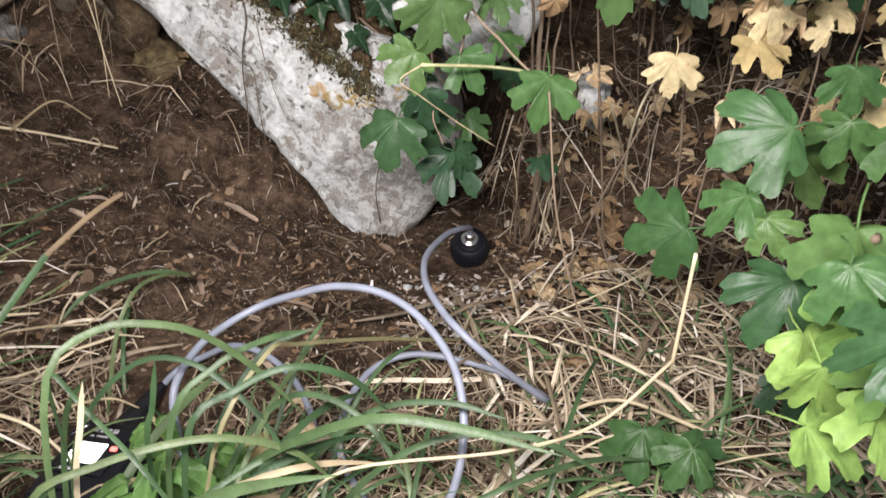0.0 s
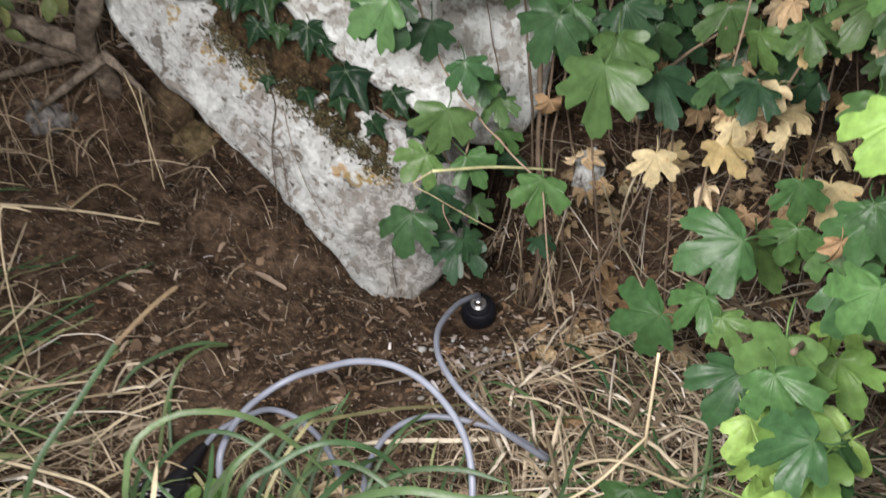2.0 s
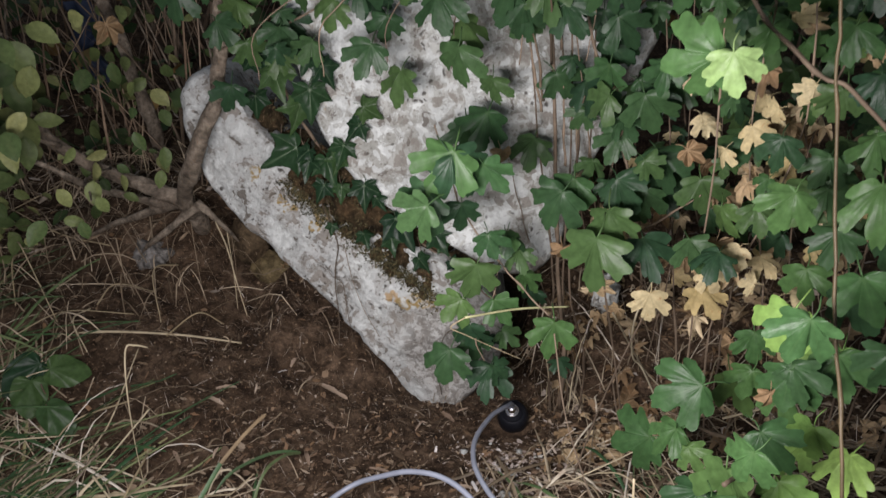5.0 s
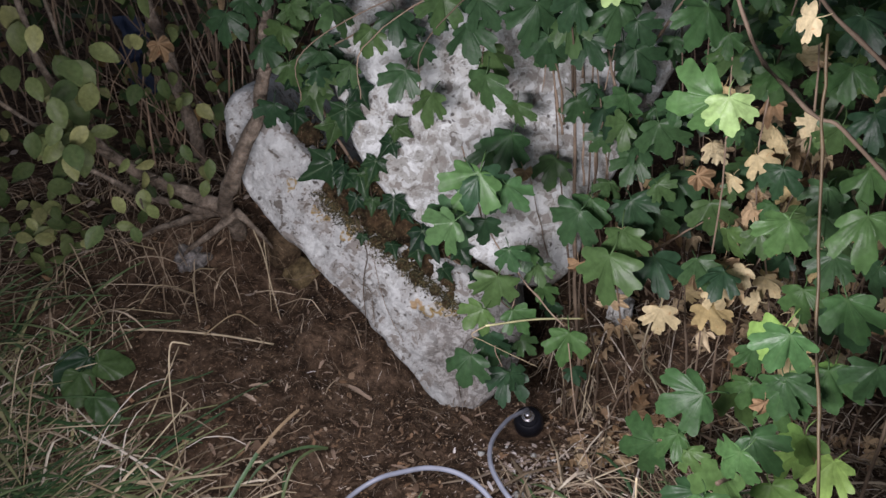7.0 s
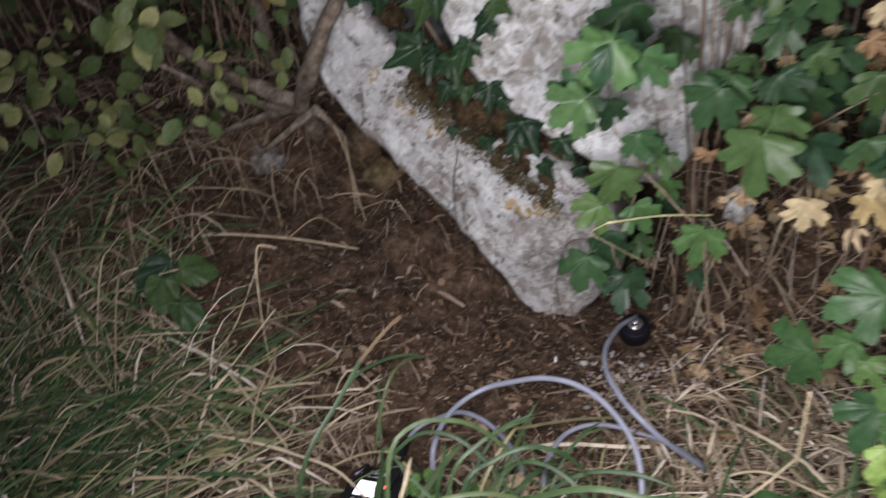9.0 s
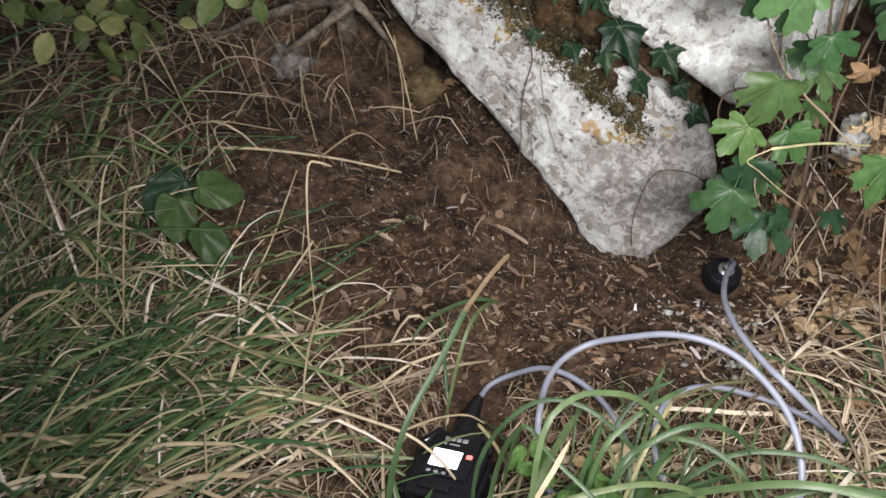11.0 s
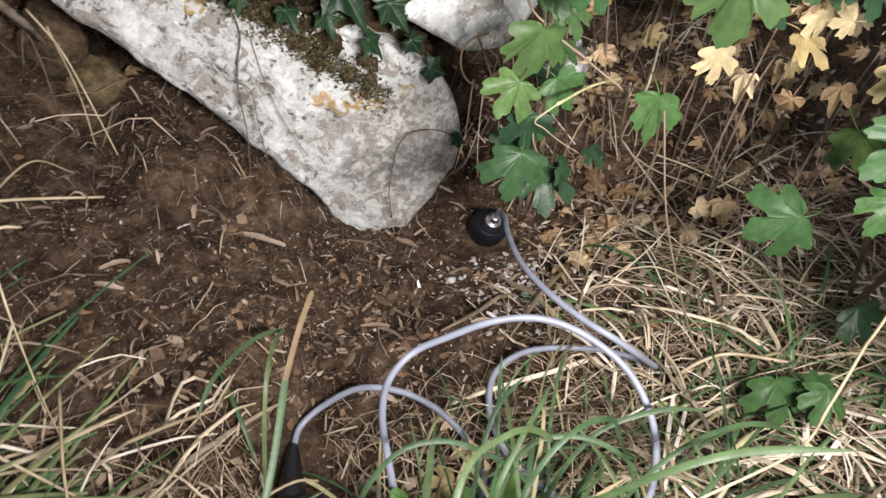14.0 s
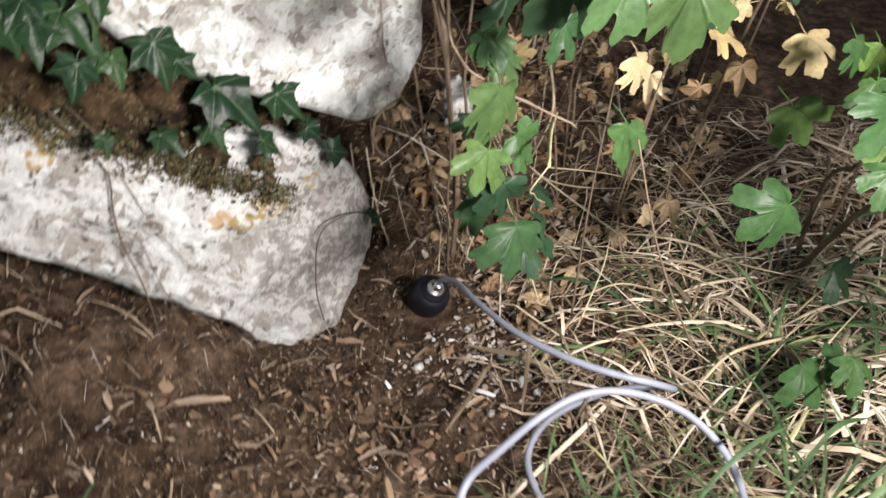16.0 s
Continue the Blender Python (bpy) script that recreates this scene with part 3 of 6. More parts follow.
# the low branch that hangs before the block
stem(bush, [(0.115, 0.70, 0.18), (0.080, 0.56, 0.243), (0.035, 0.59, 0.285), (0.008, 0.61, 0.314), (-0.021, 0.60, 0.374), (-0.04, 0.59, 0.46)], (0.0011, 0.0009), n=40)
stem(bush, [(0.022, 0.60, 0.30), (0.012, 0.575, 0.26), (-0.008, 0.555, 0.225), (0.0, 0.55, 0.20)], (0.0009, 0.0006), n=16)
stem(bush, [(0.085, 0.60, 0.235), (0.084, 0.55, 0.255), (0.077, 0.515, 0.26)], (0.0010, 0.0007), n=12)
front = [(-0.007, 0.560, 0.292, 0.064, -15), (-0.032, 0.555, 0.263, 0.048, -40), (0.022, 0.560, 0.256, 0.048, 30), (-0.014, 0.550, 0.229, 0.048, 0), (0.056, 0.620, 0.264, 0.038, 30), (0.032, 0.600, 0.320, 0.042, -10), (-0.041, 0.516, 0.215, 0.060, -10), (0.018, 0.540, 0.192, 0.036, 45),
         (0.002, 0.542, 0.180, 0.058, 5), (0.073, 0.504, 0.251, 0.056, -15), (0.015, 0.520, 0.350, 0.040, 10), (-0.051, 0.440, 0.414, 0.052, -60),
         (-0.015, 0.542, 0.374, 0.046, 0), (-0.024, 0.475, 0.441, 0.070, -30), (0.020, 0.490, 0.430, 0.050, 30), (-0.012, 0.690, 0.418, 0.060, -10), (0.045, 0.600, 0.300, 0.040, 20)]
leaves(bush, DARKS + MAPLES[:3], [(x, y, z, s * 0.94, p) for x, y, z, s, p in front], random.Random(1))
middle = [(0.005, 0.678, 0.431, 0.069, -25), (-0.007, 0.48, 0.437, 0.061, 20), (-0.05, 0.478, 0.407, 0.056, -40), (0.063, 0.7, 0.397, 0.054, -20), (0.079, 0.57, 0.37, 0.063, -25), (0.11, 0.488, 0.341, 0.074, -10), (0.135, 0.53, 0.358, 0.06, 15), (0.169, 0.517, 0.336, 0.059, 25), (0.198, 0.6, 0.402, 0.063, 10), (0.028, 0.6, 0.321, 0.038, -5), (0.101, 0.6, 0.373, 0.055, -15), (0.156, 0.58, 0.379, 0.054, 30), (0.208, 0.5, 0.344, 0.044, 20), (0.218, 0.47, 0.345, 0.042, -10)]
leaves(bush, DARKS + MAPLES[:1], middle, random.Random(2))
upper = [(-0.089, 0.688, 0.485, 0.056, -10), (-0.014, 0.608, 0.516, 0.056, 0), (-0.111, 0.623, 0.526, 0.052, -25), (-0.03, 0.62, 0.572, 0.056, 10), (0.021, 0.68, 0.475, 0.042, 0), (0.041, 0.6, 0.587, 0.065, -5), (0.001, 0.64, 0.544, 0.054, 20), (0.054, 0.62, 0.554, 0.056, -15), (0.08, 0.6, 0.575, 0.056, 15), (-0.061, 0.64, 0.602, 0.054, -20), (-0.117, 0.66, 0.588, 0.049, 0), (-0.152, 0.66, 0.571, 0.047, -30), (-0.182, 0.66, 0.601, 0.053, 15), (-0.227, 0.7, 0.546, 0.05, -20)]
leaves(bush, DARKS, upper, random.Random(3))
upper = [(-0.287, 0.74, 0.572, 0.052, -30), (-0.271, 0.74, 0.525, 0.049, 20), (-0.349, 0.72, 0.591, 0.054, -10), (-0.192, 0.7, 0.531, 0.04, -30), (0.104, 0.6, 0.557, 0.051, 25), (0.124, 0.58, 0.586, 0.054, -10), (0.153, 0.58, 0.574, 0.043, 20), (0.176, 0.58, 0.462, 0.057, 10), (0.15, 0.62, 0.42, 0.049, -25), (0.137, 0.66, 0.461, 0.047, 30), (0.182, 0.62, 0.351, 0.05, 0), (-0.009, 0.62, 0.601, 0.052, 30), (-0.094, 0.67, 0.551, 0.044, -20), (-0.32, 0.74, 0.609, 0.048, 10)]
leaves(bush, DARKS, upper, random.Random(23))
for k in range(6):
    x0 = -0.22 + 0.07 * k
    stem(bush, [(0.09 + 0.01 * k, 0.70, 0.62), (x0 * 0.5 + 0.04, 0.66, 0.63), (x0, 0.64, 0.57), (x0 - 0.01, 0.63, 0.51)], (0.0011, 0.0006), n=14, sides=5)
veil, rv = [], random.Random(15)
while len(veil) < 26:
    x, z = rv.uniform(-0.03, 0.24), rv.uniform(0.36, 0.66)
    if z < 0.50 - 0.9 * (x - 0.02) and x < 0.13 or 0.03 < x < 0.10 and 0.42 < z < 0.53:
        continue
    veil.append((x, rv.uniform(0.57, 0.72), z, rv.uniform(0.034, 0.056), rv.uniform(-50, 50)))
leaves(bush, DARKS, veil, rv)
for k in range(0, 26, 2):
    x, y, z, sz, ph = veil[k]
    stem(bush, [(x + 0.4 * (0.11 - x), 0.715, z - 0.10), (x + 0.2 * (0.11 - x), y + 0.03, z - 0.03), (x, y + 0.004, z)], (0.0018, 0.0008), n=10, sides=5)
gap = [(rv.uniform(-0.34, -0.20), rv.uniform(0.72, 0.78), rv.uniform(0.47, 0.64), rv.uniform(0.034, 0.052), rv.uniform(-50, 50)) for _ in range(9)]
gap += [(rv.uniform(-0.26, 0.0), rv.uniform(0.66, 0.73), rv.uniform(0.52, 0.68), rv.uniform(0.030, 0.048), rv.uniform(-50, 50)) for _ in range(12)]
gap += [(rv.uniform(0.10, 0.22), rv.uniform(0.60, 0.70), rv.uniform(0.34, 0.50), rv.uniform(0.028, 0.044), rv.uniform(-50, 50)) for _ in range(14)]
leaves(bush, DARKS, gap, rv)
stem(bush, [(-0.02, 0.70, 0.62), (-0.12, 0.72, 0.60), (-0.22, 0.75, 0.56), (-0.32, 0.76, 0.53)], (0.0018, 0.0009), n=20, sides=6)
withered = [(0.184, 0.573, 0.249, 0.050, 0), (0.231, 0.518, 0.283, 0.055, 15), (0.155, 0.62, 0.31, 0.032, -40), (0.30, 0.56, 0.30, 0.040, 30), (0.292, 0.470, 0.259, 0.055, 20), (0.302, 0.558, 0.408, 0.038, -30)]
leaves(bush, YELLOWS, [(x, y, z, s * 0.9, p) for x, y, z, s, p in withered], random.Random(4), label="withered pale yellow leaf")
crisp = [(0.245, 0.560, 0.315, 0.046, -10), (0.262, 0.545, 0.296, 0.036, 40), (0.234, 0.593, 0.216, 0.034, 0), (0.334, 0.661, 0.417, 0.045, 10), (0.161, 0.738, 0.446, 0.04, 0), (0.120, 0.690, 0.350, 0.045, 20), (0.095, 0.640, 0.285, 0.035, -5), (0.150, 0.640, 0.330, 0.04, 40),
         (0.202, 0.529, 0.115, 0.035, 0), (0.190, 0.545, 0.105, 0.03, 60), (0.223, 0.323, 0.294, 0.026, 0), (0.265, 0.56, 0.20, 0.036, -20), (0.03, 0.66, 0.40, 0.032, 0),
         (0.29, 0.53, 0.22, 0.038, 10), (0.25, 0.60, 0.29, 0.04, -30), (0.32, 0.60, 0.30, 0.04, 10), (0.17, 0.68, 0.30, 0.035, -10), (0.28, 0.62, 0.35, 0.042, 30), (0.22, 0.67, 0.26, 0.035, 0)]
crisp += [(0.136, 0.705, 0.205, 0.032, 20), (0.164, 0.705, 0.172, 0.032, -40), (0.145, 0.705, 0.165, 0.032, 10), (0.158, 0.705, 0.208, 0.032, 70)]
leaves(bush, BROWNS, crisp, random.Random(6), label="dry brown curled leaf", wild=0.7)

# ---- maple shoots that reach out to the open side ----
shoot = thing("maple_bush", "low spreading maple shoots with green lobed leaves, the nearest tinted torch-bright", "bush", (0.30, 0.40, 0.0))
near = [(0.167, 0.366, 0.276, 0.072, -70), (0.243, 0.448, 0.218, 0.066, 30), (0.140, 0.420, 0.188, 0.072, -60), (0.154, 0.351, 0.242, 0.046, -20), (0.173, 0.332, 0.236, 0.036, 40), (0.166, 0.301, 0.212, 0.062, -30),
        (0.180, 0.275, 0.250, 0.066, 10), (0.162, 0.196, 0.340, 0.040, -20), (0.145, 0.195, 0.270, 0.046, -40), (0.162, 0.235, 0.262, 0.046, 30), (0.233, 0.320, 0.308, 0.052, 0), (0.215, 0.296, 0.372, 0.056, -20),
        (0.265, 0.290, 0.395, 0.056, 20), (0.275, 0.310, 0.453, 0.056, 0), (0.224, 0.336, 0.443, 0.05, -20), (0.205, 0.26, 0.30, 0.05, 50), (0.25, 0.36, 0.27, 0.055, 20), (0.19, 0.24, 0.22, 0.05, -10)]
near += [(0.176, 0.251, 0.230, 0.058, -30), (0.172, 0.246, 0.203, 0.050, 20), (0.176, 0.225, 0.226, 0.05, -10), (0.167, 0.225, 0.194, 0.05, 40), (0.178, 0.216, 0.209, 0.05, 0), (0.18, 0.278, 0.196, 0.050, 10), (0.20, 0.25, 0.215, 0.055, -50),
         (0.235, 0.30, 0.22, 0.055, 30), (0.26, 0.33, 0.25, 0.055, -10), (0.22, 0.29, 0.19, 0.05, 60), (0.27, 0.38, 0.20, 0.05, 0), (0.29, 0.36, 0.30, 0.05, 20), (0.30, 0.42, 0.26, 0.05, -30), (0.25, 0.26, 0.28, 0.05, 20)]
leaves(shoot, MAPLES, [(x, y, z, s * 0.84, p) for x, y, z, s, p in near[:5]], random.Random(7), wild=0.45)
# nearest leaves take the lightened green, painted in for close torch light
leaves(shoot, MAPLES + NEAR_LITS[:1], [(x, y, z, s * 0.86, p) for x, y, z, s, p in near[5:18]], random.Random(7), wild=0.55)
leaves(shoot, NEAR_LITS, [(x, y, z, s * 0.85, p) for x, y, z, s, p in near[18:]], random.Random(17), wild=0.55)
high = [(0.145, 0.3, 0.555, 0.050, -75), (0.186, 0.48, 0.588, 0.052, -20), (0.228, 0.5, 0.553, 0.046, 15), (0.25, 0.5, 0.531, 0.044, -30), (0.303, 0.42, 0.581, 0.046, 20), (0.304, 0.45, 0.537, 0.043, -10), (0.317, 0.42, 0.504, 0.042, 15), (0.31, 0.47, 0.483, 0.043, -15), (0.317, 0.42, 0.456, 0.045, 10), (0.285, 0.47, 0.4, 0.053, -25), (0.259, 0.48, 0.382, 0.039, 20), (0.308, 0.45, 0.404, 0.044, 25), (0.275, 0.5, 0.575, 0.038, 0)]
beside = [(0.298, 0.42, 0.378, 0.045, -20), (0.28, 0.42, 0.344, 0.044, 10), (0.281, 0.33, 0.366, 0.052, 20), (0.318, 0.38, 0.385, 0.042, -10), (0.181, 0.19, 0.426, 0.036, -15), (0.238, 0.316, 0.315, 0.043, 25), (0.233, 0.4, 0.261, 0.04, -15), (0.276, 0.33, 0.312, 0.048, 10), (0.29, 0.3, 0.336, 0.045, -20), (0.244, 0.42, 0.285, 0.04, 5), (0.239, 0.52, 0.367, 0.041, 15), (0.263, 0.55, 0.436, 0.047, -20)]
leaves(shoot, MAPLES + DARKS, high + beside, random.Random(8))
stem(shoot, [(0.36, 0.44, 0.02), (0.37, 0.41, 0.25), (0.345, 0.37, 0.42), (0.274, 0.360, 0.514), (0.250, 0.365, 0.528), (0.226, 0.370, 0.552), (0.209, 0.375, 0.571), (0.195, 0.385, 0.606), (0.184, 0.400, 0.641), (0.174, 0.42, 0.72)], (0.0018, 0.0013), n=50, label="reddish brown branch")
stem(shoot, [(0.30, 0.44, 0.02), (0.26, 0.38, 0.16), (0.22, 0.32, 0.24), (0.17, 0.25, 0.28)], (0.0032, 0.0014))
stem(shoot, [(0.30, 0.44, 0.05), (0.25, 0.42, 0.17), (0.20, 0.39, 0.22), (0.16, 0.38, 0.25)], (0.0025, 0.0012))
stem(shoot, [(0.34, 0.30, 0.40), (0.30, 0.285, 0.52), (0.273, 0.292, 0.563), (0.256, 0.326, 0.588), (0.234, 0.359, 0.621), (0.20, 0.40, 0.68)], (0.0019, 0.0012))
stem(bush, [(0.20, 0.70, 0.22), (0.182, 0.66, 0.344), (0.151, 0.65, 0.447), (0.129, 0.65, 0.532), (0.118, 0.66, 0.605), (0.11, 0.66, 0.70)], (0.0017, 0.0013), n=40, label="straight brown stem")
low = [(0.130, 0.350, 0.060, 0.05, 0), (0.165, 0.340, 0.062, 0.046, 40), (0.150, 0.325, 0.075, 0.04, -30), (0.235, 0.375, 0.09, 0.045, 30), (-0.010, 0.582, 0.199, 0.044, 0), (0.03, 0.62, 0.19, 0.036, 40),
       (0.06, 0.66, 0.22, 0.034, -20), (0.09, 0.60, 0.16, 0.03, 20)]
leaves(shoot, MAPLES, low[:3], random.Random(9), wild=0.25)
leaves(shoot, DARKS, low[3:], random.Random(9))

# a green stalk that stands alone before the shoots
stalk = thing("tall_stalk", "straight olive-green stalk standing in front of the maple leaves", "plant", (0.20, 0.12, 0.0))
stem(stalk, [(0.20, 0.12, 0.0), (0.205, 0.14, 0.15), (0.212, 0.185, 0.338), (0.219, 0.233, 0.413), (0.223, 0.28, 0.53), (0.222, 0.29, 0.597)], (0.0012, 0.0010), fibre_material("olive stalk", [(0, (0.065, 0.050, 0.024)), (1, (0.095, 0.072, 0.036))], 0.5, False), "stalk", 30, 8)
M_PALE_LEAF = leaf_material("pale maple leaf", [(0.0, (0.15, 0.24, 0.085)), (1.0, (0.23, 0.33, 0.13))], (0.33, 0.43, 0.2), 0.45)
leaves(shoot, maple_set("maple_leaf", M_PALE_LEAF, 90), [(0.160, 0.267, 0.552, 0.034, 8), (0.104, 0.360, 0.638, 0.050, 60)], random.Random(12), label="pale yellow-green leaf")
leaves(stalk, YELLOWS, [(0.205, 0.285, 0.605, 0.025, -70)], random.Random(3), label="small yellow leaf")

# ---- more of the bush, deeper in ----
deep = thing("maple_bush", "dense maple thicket of green and withered leaves on thin brown stems", "bush", (0.35, 0.75, 0.0))
rd = random.Random(11)
for k in range(18):
    bx, by = rd.uniform(0.14, 0.56), rd.uniform(0.70, 0.95)
    top = rd.uniform(0.35, 0.85)
    lx, ly = rd.uniform(-0.16, 0.10), rd.uniform(-0.14, 0.03)
    stem(deep, [(bx, by, ground_z(bx, by) - 0.01), (bx + lx * 0.3 + rd.uniform(-0.03, 0.03), by + ly * 0.3, top * 0.4), (bx + lx, by + ly, top)], (rd.uniform(0.0007, 0.0017), 0.0006), n=12, sides=5)
rows = []
while len(rows) < 200:
    x, y, z = rd.uniform(0.10, 0.62), rd.uniform(0.52, 0.86), rd.uniform(0.22, 0.80)
    if z < 0.52 - 1.5 * (x - 0.09) and y < 0.76 or z < 0.30:
        continue
    rows.append((x, y, z, rd.uniform(0.028, 0.056), rd.uniform(-60, 60)))
leaves(deep, DARKS + MAPLES[:2], rows, rd)
rows = [(rd.uniform(0.20, 0.46), rd.uniform(0.44, 0.60), rd.uniform(0.39, 0.68), rd.uniform(0.024, 0.042), rd.uniform(-60, 60)) for _ in range(80)]
leaves(deep, MAPLES + DARKS[:3], rows, rd)
rows = [(rd.uniform(0.20, 0.44), rd.uniform(0.50, 0.62), rd.uniform(0.27, 0.56), rd.uniform(0.020, 0.036), rd.uniform(-70, 70)) for _ in range(60)]
leaves(deep, YELLOWS + BROWNS, rows, rd, label="withered pale yellow leaf", wild=0.6)
for k in range(7):
    bx, by = 0.24 + 0.035 * k, rd.uniform(0.62, 0.70)
    stem(deep, [(bx, by, ground_z(bx, by)), (bx + rd.uniform(-0.02, 0.02), by - 0.05, 0.22), (bx + rd.uniform(-0.05, 0.05), by - 0.11, 0.45), (bx + rd.uniform(-0.08, 0.08), by - 0.14, 0.70)], (0.0013, 0.0008), n=18, sides=6)
rows = [(rd.uniform(0.20, 0.55), rd.uniform(0.60, 0.88), rd.uniform(0.10, 0.45), rd.uniform(0.020, 0.038), rd.uniform(-80, 80)) for _ in range(95)]
leaves(deep, BROWNS + YELLOWS[:1], rows, rd, label="dry brown curled leaf", wild=0.8)

# dry tendrils at the foot of the bush
for k in range(9):
    x, y = rd.uniform(0.06, 0.15), rd.uniform(0.72, 0.77)
    h = rd.uniform(0.06, 0.16)
    z = ground_z(x, y)
    stem(deep, [(x, y, z), (x + rd.uniform(-0.02, 0.02), y - rd.uniform(0, 0.03), z + h * 0.6), (x + rd.uniform(-0.04, 0.03), y - rd.uniform(0, 0.05), z + h)], (rd.uniform(0.0006, 0.0011), 0.0005), M_TWIG if k % 3 else M_STALK, "tendril", 12, 5)

# ---- ivy over the ledge ----
ivy = thing("ivy_vine", "dark green ivy trailing over the mossy ledge between the stones", "ivy", (-0.16, 0.82, 0.30))
stem(ivy, [(-0.27, 0.80, 0.52), (-0.235, 0.80, 0.42), (-0.18, 0.80, 0.34), (-0.12, 0.795, 0.275), (-0.06, 0.80, 0.22), (-0.02, 0.80, 0.20)], (0.0022, 0.0012))
ivies = [(-0.155, 0.752, 0.334, 0.042, 0), (-0.108, 0.752, 0.284, 0.057, 25), (-0.186, 0.755, 0.338, 0.027, -10), (-0.213, 0.755, 0.341, 0.032, -25), (-0.227, 0.755, 0.375, 0.035, -20), (-0.187, 0.755, 0.378, 0.03, -30), (-0.136, 0.757, 0.321, 0.025, 25), (-0.163, 0.765, 0.268, 0.027, 5), (-0.208, 0.765, 0.284, 0.019, -10), (-0.126, 0.762, 0.258, 0.03, 5), (-0.085, 0.755, 0.232, 0.03, 20), (-0.042, 0.755, 0.227, 0.024, 30), (-0.055, 0.758, 0.251, 0.021, 40), (-0.019, 0.755, 0.197, 0.029, 60), (-0.23, 0.755, 0.393, 0.029, -40)]
ivies += [(-0.211, 0.755, 0.46, 0.051, 0), (-0.256, 0.755, 0.394, 0.06, -70), (-0.198, 0.757, 0.371, 0.046, 15), (-0.18, 0.757, 0.391, 0.037, -20), (-0.159, 0.752, 0.42, 0.035, -45), (-0.134, 0.752, 0.445, 0.036, 60), (-0.231, 0.757, 0.444, 0.048, -30), (-0.297, 0.8, 0.453, 0.038, -10), (-0.06, 0.755, 0.263, 0.038, 30), (-0.248, 0.75, 0.489, 0.05, 10), (-0.206, 0.75, 0.517, 0.042, -20), (-0.274, 0.77, 0.509, 0.044, 20), (-0.185, 0.752, 0.494, 0.039, 30)]
leaves(ivy, IVIES, ivies, random.Random(12), wild=0.4)
for x, y, z, sz, ph in ivies[:18:2]:
    stem(ivy, [(x - 0.012, 0.805, z + 0.03), (x - 0.006, y + 0.022, z + 0.02), (x, y + 0.010, z + 0.004)], (0.0006, 0.0005), n=8, sides=5)
leaves(ivy, IVIES, [(0.007, 0.750, 0.112, 0.022, 60)], random.Random(13))

# ---- moss and leaf mould on the ledge ----
rm = random.Random(21)


def ribbons(n, make, segs=4):
    """Vertices and faces of n narrow ribbons; make() gives a path and a width."""
    verts, faces = [], []
    for _ in range(n):
        path, width, roll = make()
        path = np.asarray(path)
        t = np.gradient(path, axis=0)
        t /= np.linalg.norm(t, axis=1)[:, None] + 1e-9
        side = np.cross(t, (0.02, 0.01, 1.0))
        side /= np.linalg.norm(side, axis=1)[:, None] + 1e-9
        up = np.cross(side, t)
        s = side * math.cos(roll) + up * math.sin(roll)
        k = len(path)
        w = width * np.minimum(1.0, 0.35 + 2.2 * np.linspace(1, 0, k))[:, None] * 0.5
        o = len(verts)
        verts += list(path - s * w) + list(path + up * (width * 0.22)) + list(path + s * w)
        for i in range(k - 1):
            faces.append((o + i, o + i + 1, o + k + i + 1, o + k + i))
            faces.append((o + k + i, o + k + i + 1, o + 2 * k + i + 1, o + 2 * k + i))
    return verts, faces


def clump(name, centres, size, material, label, seed):
    verts, faces = [], []
    rr = random.Random(seed)
    for cx, cy, cz, s in centres:
        bm = bmesh.new()
        bmesh.ops.create_icosphere(bm, subdivisions=3, radius=1)
        o = len(verts)
        for v in bm.verts:
            k = 1 + 0.45 * noise.noise(v.co * 2 + Vector((cx * 40, cz * 40, 0))) + 0.3 * noise.noise(v.co * 6 + Vector((cz * 30, 0, cx * 20)))
            verts.append((cx + v.co.x * s * k, cy + v.co.y * s * 0.6 * k, cz + v.co.z * s * k))
        faces += [tuple(v.index + o for v in f.verts) for f in bm.faces]
        bm.free()
    return tagged(new(name, mesh_from(name, verts, faces, material)), label, "moss", kind="stuff")


ledge = []
for k in range(26):
    u = k / 25
    x, z = -0.285 + 0.255 * u, 0.435 - 0.235 * u ** 0.85
    ledge.append((x + rm.uniform(-0.012, 0.012), 0.815 + rm.uniform(-0.01, 0.012) - 0.012 * math.sin(u * 3), z + rm.uniform(-0.012, 0.014), rm.uniform(0.012, 0.022)))
for k in range(12):
    u = k / 11
    ledge.append((-0.235 + 0.15 * u + rm.uniform(-0.01, 0.01), 0.797 + 0.015 * (1 - u), 0.345 - 0.145 * u + rm.uniform(-0.012, 0.012), rm.uniform(0.012, 0.022)))
for k in range(44):
    u = rm.random()
    x = -0.275 + 0.195 * u
    z = 0.395 - 0.19 * u - rm.uniform(0.0, 0.055)
    ledge.append((x, 0.760 + 0.17 * max(0.0, -x - 0.06) + 0.10 * max(0.0, z - 0.1) + 0.002, z, rm.uniform(0.004, 0.010)))
clump("moss_patch", ledge, 0.02, M_MOSS, "dark moss and leaf mould on the ledge between the stones", 3)


